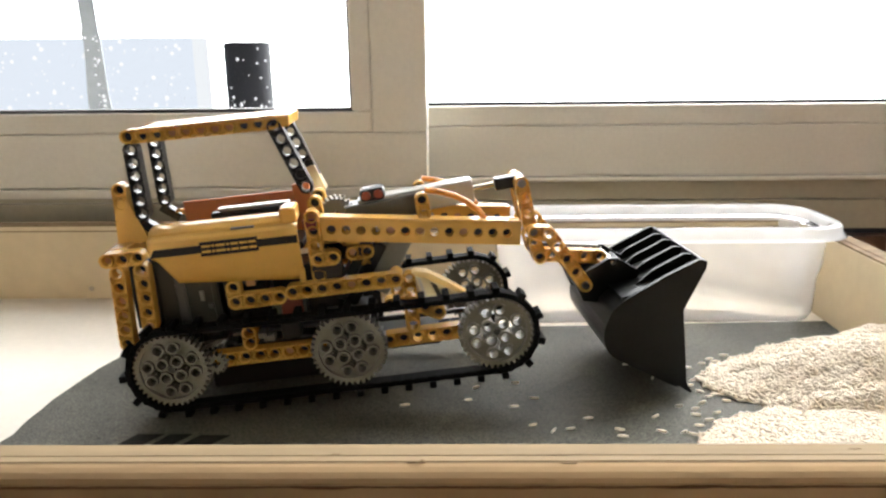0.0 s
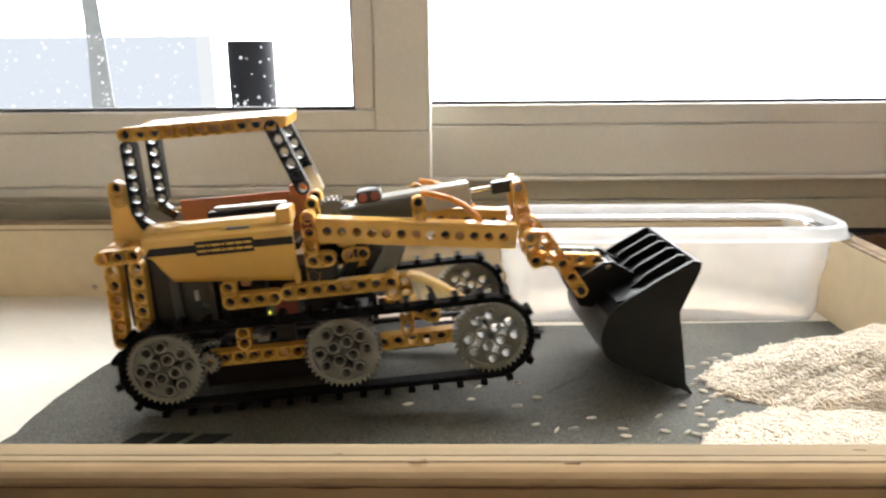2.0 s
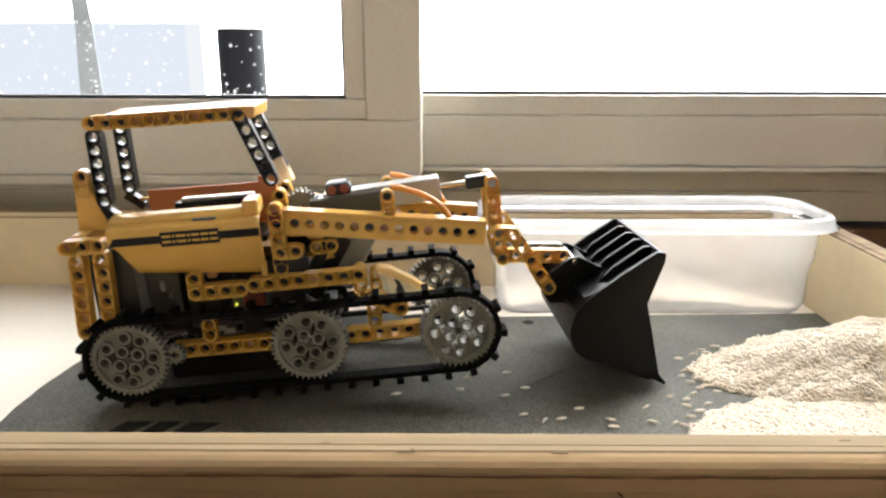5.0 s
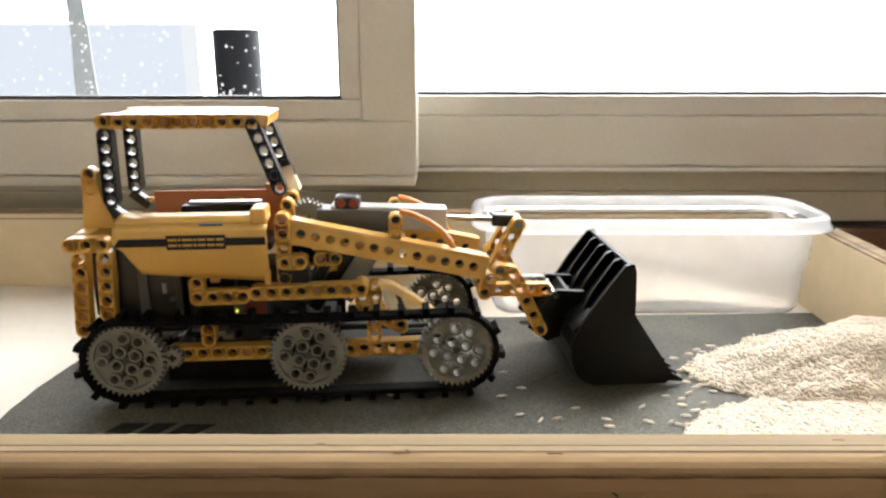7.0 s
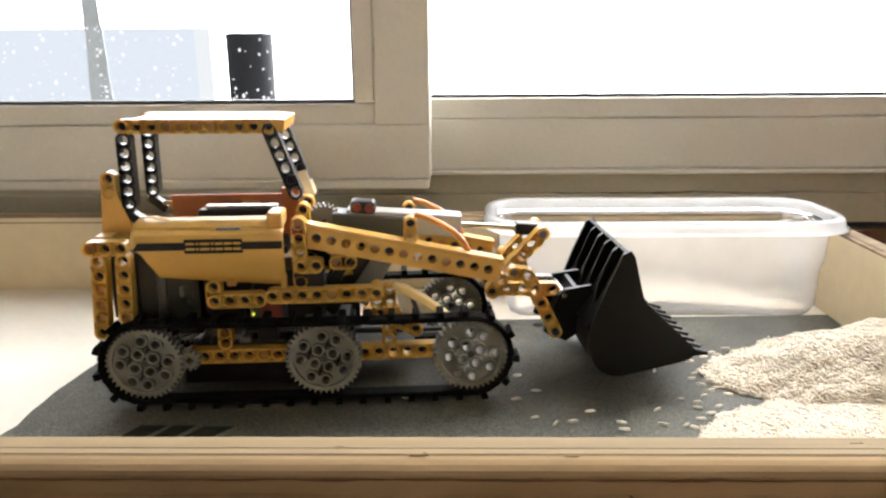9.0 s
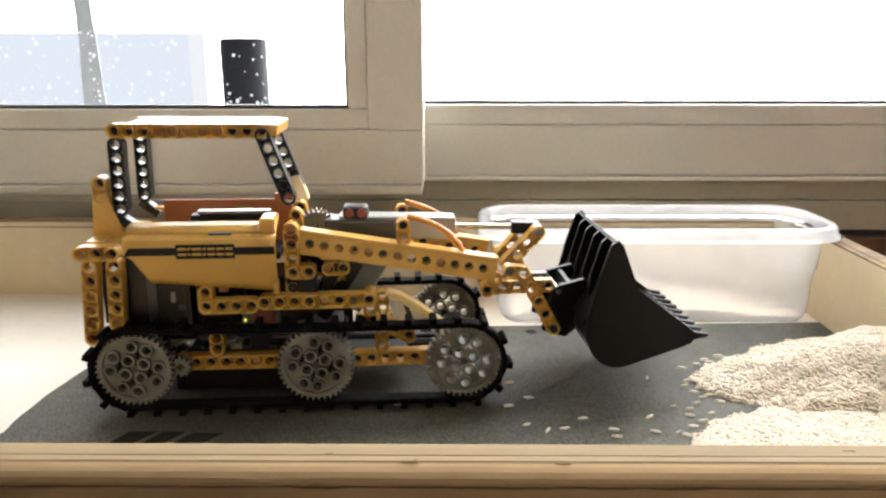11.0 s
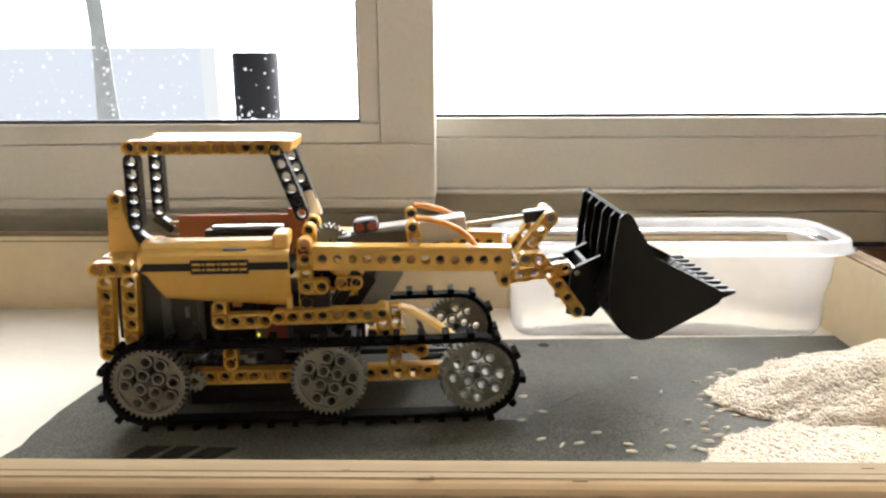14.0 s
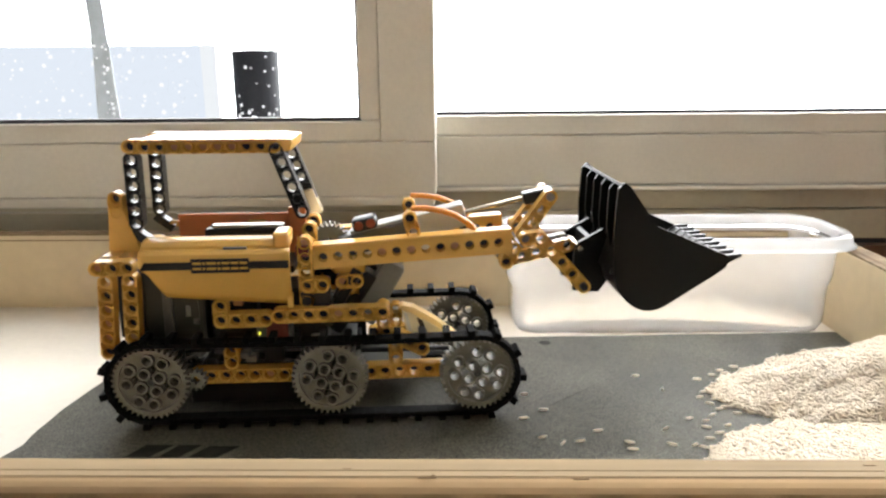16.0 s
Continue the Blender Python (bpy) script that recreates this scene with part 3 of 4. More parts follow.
# single grains on the cloth
GRAINS = [(160, 64, 10), (178, 64, -8), (140, 33, 20), (158, 6, -10), (166, 3, 12), (150, 14, 5), (40, -21, 20), (59, -25, 15), (84, -26, -18), (84, -33, -8), (105, -28, -25), (142, 51, -12), (153, 57, 0), (162, 60, 5), (171, 70, -5), (122, 0, 5), (106, -12, 40), (142, 11, 8), (116, -29, 35), (106, 56, 4), (117, 36, 70), (35, 30, 8), (44, 10, 0), (32, 0, 10), (70, -14, 10), (7, 8, 6), (227, 96, 5), (50, -27, 60), (120, -31, -30), (136, 26, 10), (144, 24, 25), (150, 30, -14), (130, -3, 15), (136, 4, 30), (128, -10, -20), (133, -16, 10), (126, -22, -8), (146, 14, 4), (150, 6, -15), (140, -8, 20), (148, 40, 12), (124, -34, -12), (139, 18, -30), (131, -28, 24), (12, 24, 40), (-28, 2, 15)]
for x, y, a in GRAINS:
    d = Vector((math.cos(radians(a)), math.sin(radians(a)), 0))
    ln = rr.uniform(0.0048, 0.0062)
    me = grain_mesh([(Vector((0, 0, 0)), d, Vector((-d.y, d.x, 0)), ln, 0.0015)])
    g = new("rice_grain", me)
    g.location = (x * MM, (y + 3.4) * MM, GZ + 0.00085)
    tagged(g, "single dry white rice grain on the dark cloth", "rice grain", "spilled rice grains")

# rice in the food box
rows = []
while len(rows) < 1900:
    x, y = rr.uniform(0.045, 0.252), rr.uniform(0.141, 0.190)
    h = 0.0015 + 0.016 * max(0, 1 - ((x - 0.13) / 0.10) ** 2) * (0.35 + 0.65 * (y - 0.14) / 0.05)
    d = random_dir(rr, 0.25)
    rows.append((Vector((x, y, h + rr.uniform(-0.001, 0.0006))), d, d.cross(Vector((0, 0, 1))).normalized(), 0.0064, 0.0020))
tagged(new("rice_in_box", grain_mesh(rows)), "layer of white rice inside the food box", "rice", kind="stuff")

# ---- the toy loader (millimetres in its own space: x ahead, y away from the window side, z up) ----
loader = thing("toy_loader", "yellow and black brick-built tracked toy loader with a black bucket", "toy loader")
W = 88.0


def hole_cell(bm, cx, cz, ca, sa, left, right, y0, y1, pitch, r_out, bore):
    """One hole of a studless beam: rim, recess towards the next hole, rounded where the beam ends."""
    n = 24
    front = {k: [] for k in "omrqh"}
    back = {k: [] for k in "omrqh"}
    for i in range(n):
        a = 2 * math.pi * i / n
        c, s = math.cos(a), math.sin(a)
        rx, rz, dip, groove = c * r_out, s * r_out, 0.0, 0.0
        if (c > 0 and right) or (c < 0 and left):
            k = pitch / 2 / max(abs(c), 1e-6)
            k2 = r_out / max(abs(s), 1e-6)
            k = min(k, k2)
            rx, rz = c * k, s * k
            if abs(abs(c) - abs(s)) < 0.05:
                rx, rz, groove = math.copysign(pitch / 2, c), math.copysign(r_out, s), 3.2
            elif abs(rx) > pitch / 2 - 0.02:
                dip = groove = 3.4
        for store, sgn, yy in ((front, 1, y0), (back, -1, y1)):
            for key, (px, pz), dy in (("o", (rx, rz), dip), ("m", (c * r_out * 0.85, s * r_out * 0.85), groove), ("r", (c * r_out * 0.825, s * r_out * 0.825), 0.0), ("q", (c * bore * 1.16, s * bore * 1.16), 0.0), ("h", (c * bore, s * bore), 0.8)):
                x, z = cx + px * ca - pz * sa, cz + px * sa + pz * ca
                store[key].append(bm.verts.new((x * MM, (yy + sgn * dy) * MM, z * MM)))
    for i in range(n):
        j = (i + 1) % n
        for st in (front, back):
            bm.faces.new((st["o"][i], st["o"][j], st["m"][j], st["m"][i]))
            bm.faces.new((st["m"][i], st["m"][j], st["r"][j], st["r"][i]))
            bm.faces.new((st["r"][i], st["r"][j], st["q"][j], st["q"][i]))
            bm.faces.new((st["q"][i], st["q"][j], st["h"][j], st["h"][i]))
        bm.faces.new((front["h"][i], front["h"][j], back["h"][j], back["h"][i]))
        a = 2 * math.pi * (i + 0.5) / n
        inner = (math.cos(a) > 0.72 and right) or (math.cos(a) < -0.72 and left)
        if not inner:
            bm.faces.new((front["o"][i], front["o"][j], back["o"][j], back["o"][i]))


def beam_mesh(n, x, z, ang=0.0, y0=0.0, y1=7.8, pitch=8.0, r_out=3.85, bore=2.45, bm=None):
    bm = bm or bmesh.new()
    ca, sa = math.cos(radians(ang)), math.sin(radians(ang))
    for i in range(n):
        hole_cell(bm, x + i * pitch * ca, z + i * pitch * sa, ca, sa, i > 0, i < n - 1, y0, y1, pitch, r_out, bore)
    bmesh.ops.remove_doubles(bm, verts=bm.verts, dist=2e-6)
    return bm


def pin(parent, x, y, z, material=BLACK, r=2.35, depth=6.5):
    bm = bmesh.new()
    rod_into(bm, (x * MM, (y + 4.4) * MM, z * MM), (x * MM, (y + 1.0 + depth) * MM, z * MM), r * MM, 12)
    return part("pin", bm, material, parent)


def beam(n, x, z, ang, y, parent=loader, material=YELLOW, pitch=8.0, pins=(), name="beam", thick=7.8, bm=None, label=""):
    b = part(name, beam_mesh(n, x, z, ang, y, y + thick, pitch, bm=bm), material, parent, label)
    ca, sa = math.cos(radians(ang)), math.sin(radians(ang))
    for i in pins:
        m = BLACK
        if isinstance(i, tuple):
            i, m = i
        pin(b, x + i * pitch * ca, y, z + i * pitch * sa, m)
    return b


def lbox(name, x0, x1, y0, y1, z0, z1, material, bev=0.5, parent=loader, label="", ang=0.0, about=(0, 0)):
    bm = box(x0 * MM, x1 * MM, y0 * MM, y1 * MM, z0 * MM, z1 * MM, bev * MM)
    if ang:
        p = Vector((about[0] * MM, 0, about[1] * MM))
        bmesh.ops.transform(bm, matrix=Matrix.Translation(p) @ Matrix.Rotation(radians(-ang), 4, "Y") @ Matrix.Translation(-p), verts=bm.verts)
    return part(name, bm, material, parent, label)


# toothed wheels
def gear_bm(teeth, r_tip, r_root, y0, y1, big=True):
    bm = bmesh.new()
    out = []
    for i in range(teeth):
        for f, r in ((-0.30, r_root), (-0.13, r_tip), (0.13, r_tip), (0.30, r_root)):
            a = 2 * math.pi * (i + f) / teeth
            out.append((r * math.cos(a), r * math.sin(a)))
    cross = lambda cx, cz, e=2.3, h=0.9: [(cx + x, cz + z) for x, z in ((h, h), (h, e), (-h, e), (-h, h), (-e, h), (-e, -h), (-h, -h), (-h, -e), (h, -e), (h, -h), (e, -h), (e, h))]
    if not big:
        return plate_into(bm, out, [cross(0, 0)], y0, y1)
    plate_into(bm, out, [circle(0, 0, 16.6, 40)], y0, y1)
    pts = [(sx * a, sz * b) for a, b in ((4, 4), (4, 12), (12, 4)) for sx in (1, -1) for sz in (1, -1)]
    crosses = [(0, 0), (8, 0), (-8, 0), (0, 8), (0, -8)]
    plate_into(bm, circle(0, 0, 17.3, 40), [circle(x, z, 2.45, 12) for x, z in pts] + [cross(x, z, 3.6 if x or z else 2.3, 1.1) for x, z in crosses], y0 + 3.1, y1 - 3.1)
    return bm


BOSSES = [(sx * a, sz * b) for a, b in ((4, 4), (4, 12), (12, 4)) for sx in (1, -1) for sz in (1, -1)]
FAR_BACK = 5.0
GEAR_AT = [(-95.0, 24.2), (0.0, 24.2), (80.0, 24.2)]
wheels = []
first_wheel = boss_data = None
for y in (1.0, W - 9.0):
    for k, (gx, gz) in enumerate(GEAR_AT):
        if first_wheel is None:
            g = part("gear_wheel", gear_bm(40, 20.7, 18.7, 0, 8), GREY, loader, "light grey toothed wheel with holes")
            first_wheel = g
        else:
            g = new("gear_wheel", first_wheel.data)
            g.parent = loader
            tagged(g, label="light grey toothed wheel with holes")
        gx -= FAR_BACK if y > 40 else 0
        wheels.append((g, gx, y, gz))
        g.location = (gx * MM, y * MM, gz * MM)
        for bx, bz in BOSSES:
            if boss_data is None:
                bo = part("boss", plate(circle(0, 0, 3.55, 16), [circle(0, 0, 2.45, 16)], 0.2, 7.8), GREY, g)
                boss_data = bo.data
            else:
                bo = new("boss", boss_data)
                bo.parent = g
            bo.location = (bx * MM, 0, bz * MM)
        part("axle", rod((0, 0.001, 0), (0, 0.007, 0), 0.0021, 8), DARK_GREY, g)

# tracks: a loop of hinged links round the wheels
RT = 22.0
STRAIGHT = GEAR_AT[2][0] - GEAR_AT[0][0]
LOOP = 2 * STRAIGHT + 2 * math.pi * RT
LINKS = 74


def on_loop(s):
    """Place and heading (degrees) on the loop, s millimetres round it from the rear top, clockwise seen from the near side."""
    s %= LOOP
    xr, xf, zc = GEAR_AT[0][0], GEAR_AT[2][0], GEAR_AT[0][1]
    if s < STRAIGHT:
        sag = 0.9 * math.sin(math.pi * s / STRAIGHT)
        return xr + s, zc + RT - sag, 0.0
    s -= STRAIGHT
    if s < math.pi * RT:
        a = math.pi / 2 - s / RT
        return xf + RT * math.cos(a), zc + RT * math.sin(a), math.degrees(a) - 90
    s -= math.pi * RT
    if s < STRAIGHT:
        return xf - s, zc - RT, -180.0
    s -= STRAIGHT
    a = -math.pi / 2 - s / RT
    return xr + RT * math.cos(a), zc + RT * math.sin(a), math.degrees(a) - 90


def link_bm(studded):
    bm = bmesh.new()
    box_into(bm, -0.0032, 0.0032, 0, 0.0086, -0.0018, 0.0012, 0.0005)
    rod_into(bm, (0.0032, -0.0003, -0.0003), (0.0032, 0.0089, -0.0003), 0.0015, 8)
    if studded:
        box_into(bm, -0.0019, 0.0019, -0.0016, 0.0100, 0.0008, 0.0044, 0.0005)
    return bm


link_data = []
links = []
for y in (-1.2, W - 10.0):
    track = thing("track", "black hinged plastic track", "")
    del track["label"]
    track.parent = loader
    tagged(track, label="black hinged plastic track")
    for i in range(LINKS):
        if len(link_data) < 2:
            ob = part("track_link", link_bm(i % 2 == 0), RUBBER, track)
            link_data.append(ob.data)
        else:
            ob = new("track_link", link_data[i % 2])
            ob.parent = track
        links.append((ob, i * LOOP / LINKS, y))

# chassis beams on both sides
for y, near in ((4.0, True), (W - 12.0, False)):
    yb = y + 5.3 if near else y - 5.3
    beam(8, -73.25, 23.4, 0, yb, pitch=7.95, pins=(1, 2, (5, PIN_TAN)))
    beam(6, 21.5, 23.2, 1.0, yb, pitch=8.0, pins=(0, 1, 4))
    beam(2, -53.5, 31.0, 90, yb + 0.4, pitch=6.0)
    beam(2, 35.5, 30.5, 90, yb + 0.4)
    if near:
        beam(3, 36.0, 42.5, -27, y + 8, pins=(1, 2))
for y in (10.0, W - 18.0):
    beam(8, -27.0, 56.7, 0.5, y, pitch=7.98, pins=(0, 2, 3, 5, 7, (4, PIN_TAN)))
    beam(4, -58.0, 54.6, 0.5, y + 0.6, pins=(0, 1, 2))
    beam(2, -58.0, 54.6, 90, y + 1.2, pins=(0, 1))
    beam(2, 29.0, 49.0, 90, y + 8)
# rear frame
for y in (12.0, W - 20.0):
    beam(3, -120.4, 84.6, 0, y, pins=(1, 2, (0, PIN_TAN)))
    beam(6, -116.6, 77.4, -94, y + 0.5, pins=(1, 5, (2, PIN_TAN), (3, PIN_TAN), (4, PIN_TAN)))
    beam(5, -104.2, 77.6, -93, y + 1.0, pins=(1, 2, 3, (4, PIN_TAN)))
lbox("rear_plate", -121, -112, 22, W - 22, 80.5, 89, YELLOW)
lbox("rear_plate", -118, -107, 30, W - 30, 40, 78, BLACK)
for y in (4.6, W - 10.6):
    idler = part("idler_gear", gear_bm(12, 6.0, 4.4, 0, 5, False), GREY, loader, "small light grey toothed wheel")
    idler.location = (-0.0722, y * MM, 0.0236)
# Black plates added behind the wheels to darken the shade in their holes
for y0, y1 in ((12.0, 14.0), (W - 14.0, W - 12.0)):
    for x0, x1 in ((-112, -79), (-12.5, 16.5)):
        lbox("chassis_plate", x0, x1, y0, y1, 12, 42, BLACK, 0.6)
# Black block added to stand for the deep shade under the body
lbox("belly_plate", -79, -18, 17, W - 17, 4.5, 18, BLACK, 1.0)
# inner works
lbox("battery_box", -101, -69, 20, W - 20, 34, 82, CASE, 2.0, label="blackish green battery box")
lbox("battery_rib", -90, -85, 18, 21, 38, 78, DARK_GREY)
lbox("battery_rib", -71, -67.5, 18, 24, 38, 78, CASE)
lbox("core_block", -68, -3, 30, W - 30, 30, 66, BLACK, 1.5)
bm = rod((-0.062, 0.026, 0.050), (-0.040, 0.026, 0.050), 0.011, 20)
part("motor", bm, BLACK, loader, "black motor")
lbox("control_brick", -46, -22, 22, 30, 36, 50, DARK_GREY, 0.8)
lbox("gearbox", -74, -30, 34, W - 34, 8, 24, CASE, 1.0)
lbox("gearbox", -18, 50, 30, W - 30, 10, 21, CASE, 1.0)
# Small added pieces; the metal and white ones stand for glints inside
for x, z, w, h, m in ((-77, 58, 2.4, 6, SLEEVE), (-73, 52, 3, 3, DARK_GREY), (-52, 36, 6, 3, METAL), (-20, 38, 4, 2, WHITE_PART), (-3, 37.5, 5, 2.2, METAL), (6, 40, 4, 4, DARK_GREY), (-50, 63, 5, 5, PIN_TAN)):
    lbox("connector", x - w / 2, x + w / 2, 19, 23, z - h / 2, z + h / 2, m, 0.5)
lbox("red_cover", -36, -24, 21, 25, 40, 50, PIN_RED, 0.6)
lbox("black_post", -37, -26, 16, 24, 29, 40, BLACK, 0.5)
bm = bmesh.new()
bmesh.ops.create_uvsphere(bm, u_segments=10, v_segments=6, radius=0.0009, matrix=Matrix.Translation((-0.0397, 0.0205, 0.0437)))
part("indicator_light", bm, LED, loader, "glowing yellow-green indicator light")
for x, z in ((-48, 33), (-44, 31), (-10, 33), (-8, 41)):
    lbox("grey_bush", x - 3, x + 3, 14, 22, z - 1.6, z + 1.6, GREY, 0.4)
for x0, x1, z in ((-66, 12, 33.0), (-66, 12, 27.0)):
    lbox("floor_plate", x0, x1, 24, W - 24, z - 2, z, DARK_GREY)
for x, z, y in ((78, 24, 20), (-60, 24, 20), (-20, 24, 20), (10, 24, 18)):
    lbox("cross_beam", x - 4, x + 4, y, W - y, z - 4, z + 4, BLACK)
lbox("axle_rod", 16, 66, 18, 21, 31.5, 34, BLACK, 0.8)
# White bar stands in for bright floor seen through the chassis
lbox("white_axle", 20, 52, 22, 25, 36, 38, WHITE_PART, 0.6)

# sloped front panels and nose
# Cream of the pillar tile; also lightens the slope's side to look lit
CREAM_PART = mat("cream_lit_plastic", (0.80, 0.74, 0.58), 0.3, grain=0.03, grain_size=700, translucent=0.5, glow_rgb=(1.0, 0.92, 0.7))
# Loader's yellow made paler: light from behind is put into its colour
LIT_YELLOW = mat("pale_lit_yellow_plastic", (0.80, 0.64, 0.33), 0.3, spec=0.5, grain=0.03, grain_size=700, translucent=0.55, glow_rgb=(1.0, 0.82, 0.45))
for y0 in (22.5,):
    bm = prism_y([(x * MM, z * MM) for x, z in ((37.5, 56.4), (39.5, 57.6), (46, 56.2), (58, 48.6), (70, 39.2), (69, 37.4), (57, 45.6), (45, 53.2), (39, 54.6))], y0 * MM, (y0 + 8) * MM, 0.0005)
    part("slope_panel", bm, LIT_YELLOW, loader, "smooth yellow sloped panel, paled to look lit from behind")
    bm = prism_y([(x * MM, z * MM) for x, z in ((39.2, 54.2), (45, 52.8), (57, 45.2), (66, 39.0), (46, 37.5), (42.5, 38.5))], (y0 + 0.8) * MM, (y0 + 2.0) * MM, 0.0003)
    side = part("slope_side", bm, CREAM_PART, loader, "smooth yellow side of the slope, paled to look lit")
    bm = prism_y([(x * MM, z * MM) for x, z in ((47.4, 50.2), (50.6, 48.2), (53.8, 40.2), (51.0, 40.0))], (y0 + 0.3) * MM, (y0 + 0.9) * MM)
    part("slope_strip", bm, DARK_GREY, side, "dark grey strip on the slope")
    bm = prism_y([(x * MM, z * MM) for x, z in ((40.4, 53.0), (42.2, 52.6), (45.4, 39.4), (43.6, 39.2))], (y0 + 0.3) * MM, (y0 + 0.9) * MM)
    part("slope_face", bm, WHITE_PART, side, "white strip on the slope")

# bonnet panels: bulged shells on both sides
def bonnet(side):
    def yy(v):
        return v if side > 0 else W - v
    bm = bmesh.new()
    rings = []
    xs = [-96, -94, -91, -88, -84, -76, -66, -56, -46, -36, -26, -18.8]
    for x in xs:
        low = 85 if x <= -93 else (85 - (x + 93) * 15 / 9 if x < -84 else 70 - (x + 84) * 6.2 / 65.5)
        prof = [(24, 98.2), (20, 98.1), (16.5, 97.7), (13.6, 96.9), (12.2, 95.8), (12.0, 94.2), (8.0, 93.8), (6.9, 92.6), (6.6, 90.0), (6.6, 84.6)]
        for k in range(1, 6):
            z = 84.6 + (low - 84.6) * k / 5
            prof.append((6.6 + 0.018 * (84.6 - z) ** 1.9 / 1.1 if z < 84.6 else 6.6, z))
        rings.append([bm.verts.new((x * MM, yy(y) * MM, z * MM)) for y, z in prof])
    for a, b in zip(rings, rings[1:]):
        for i in range(len(a) - 1):
            bm.faces.new((a[i], a[i + 1], b[i + 1], b[i]))
        for i in (4, 5, 6, 7):
            bm.edges.get((a[i], b[i])).smooth = False
    bmesh.ops.remove_doubles(bm, verts=bm.verts, dist=1e-6)
    p = part("bonnet_panel", bm, YELLOW, loader, "smooth bulged yellow side panel with a black stripe", True)
    s = p.modifiers.new("thick", "SOLIDIFY")
    s.thickness, s.offset = 0.0016, 0
    lo, hi = sorted((yy(5.9), yy(6.4)))
    st = lbox("stripe", -93, -19.2, lo - 0.25, hi - 0.25, 85.0, 89.2, DECAL, 0.1, p, "black stripe decal")
    bm = prism_y([(x * MM, z * MM) for x, z in ((-96, 84.6), (-93, 85.0), (-91, 89.2), (-93, 89.2))], (lo - 0.2) * MM, (hi - 0.2) * MM)
    part("stripe", bm, DECAL, p)
    # lettering that cannot be read: outlined bars on the stripe
    lx = -68.5
    for wd in (5.2, 2.0, 5.6, 2.2, 4.6, 4.6, 4.6):
        lbox("letter_bar", lx - 0.9, lx + wd + 0.2, lo - 0.50, hi - 0.3, 83.2, 90.8, DECAL, 0.1, p)
        lbox("letter_bar", lx, lx + wd - 0.7, lo - 0.62, hi - 0.5, 85.0, 86.2, YELLOW, 0.05, p)
        lbox("letter_bar", lx, lx + wd - 0.7, lo - 0.62, hi - 0.5, 87.9, 89.1, YELLOW, 0.05, p)
        lx += wd
    return p


near_bonnet = bonnet(1)
far_bonnet = bonnet(-1)
for y0, y1 in ((9.0, 27.0), (W - 27.0, W - 9.0)):
    lbox("bonnet_end", -27.5, -19.0, y0 + 1, y1, 94.5, 103.0, YELLOW, 1.4)
lbox("catch", -53, -41, 8.4, 10.5, 94.9, 96.0, DARK_GREY, 0.2)
lbox("catch", -51, -40, 7.0, 9.6, 92.6, 94.2, YELLOW, 0.3)
lbox("bonnet_foot", -21.5, -18.4, 9.0, 11.5, 62.0, 70.0, YELLOW, 0.4)
STEEL = mat("dull_steel", (0.42, 0.42, 0.43), 0.3, metal=1.0, grain=0.08, grain_size=300)
lbox("seat_bar", -66, -26, 40, 46, 99.3, 101.2, STEEL, 0.6, label="shiny grey bar inside the cab")
lbox("seat_bar", -70, -27, 40, 48, 94.0, 98.9, BLACK, 0.8)
lbox("cab_floor", -94, -20, 28, W - 28, 76, 80, BLACK, 0.6)
lbox("far_inner_panel", -90, -22, 60.5, 62.5, 80, 103.8, DEEP_ORANGE, 0.5)
lbox("far_inner_panel", -26, -16, 58, 62, 90, 107.5, DEEP_ORANGE, 0.5)

lbox("far_panel_slot", -50, -39, 59.8, 60.6, 95.5, 100.0, YELLOW, 1.6)
# cab: roof, posts
YR, YF = 36.0, 77.0
for y in (YR, YF):
    beam(11, -105.4, 145.7, -0.2, y, pitch=7.74, pins=(0, 1, 2, 8, 9, 10) + tuple((i, PIN_TAN) for i in range(3, 8)), name="roof_beam")
roof_m = lbox("roof_panel", -102, -24, YR + 2, YF + 4, 146.4, 149.3, YELLOW, 0.8, label="smooth yellow roof panel")
lbox("roof_slot", -88, -80, 62, 66, 149.0, 149.6, DARK_GREY, 0.2)
lbox("roof_slot", -40, -32, 62, 66, 149.0, 149.6, DARK_GREY, 0.2)
bm = prism_y([(x * MM, z * MM) for x, z in ((-25.5, 142.0), (-19.5, 142.4), (-18.6, 148.8), (-25, 149.2))], (YR + 1) * MM, (YF + 4) * MM, 0.0008)
part("roof_visor", bm, YELLOW, loader, "yellow roof visor")
for y in (YR, YF):
    beam(6, -105.1, 138.6, -90.8, y, material=BLACK, pitch=7.0, name="cab_post", label="black perforated cab post")
    lbox("post_foot", -107, -94, y, y + 7.8, 95.0, 100.0, BLACK, 0.6, ang=-38, about=(-105, 101))
    beam(6, -27.4, 143.0, -70.2, y, material=BLACK, pitch=7.3, name="cab_post", label="black perforated slanting cab post", pins=(4,))
    if y > 50:
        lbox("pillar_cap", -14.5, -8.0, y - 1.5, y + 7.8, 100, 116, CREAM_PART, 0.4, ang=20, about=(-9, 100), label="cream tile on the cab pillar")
        continue
    beam(2, -115.2, 110.0, 88, y - 2, pins=(0, 1))
    bm = prism_y([(x * MM, z * MM) for x, z in ((-121.5, 88), (-119.5, 112), (-111.5, 114), (-110, 104), (-106, 95), (-104, 88))], (y - 1) * MM, (y + 5) * MM, 0.0006)
    part("rear_bracket", bm, YELLOW, loader)
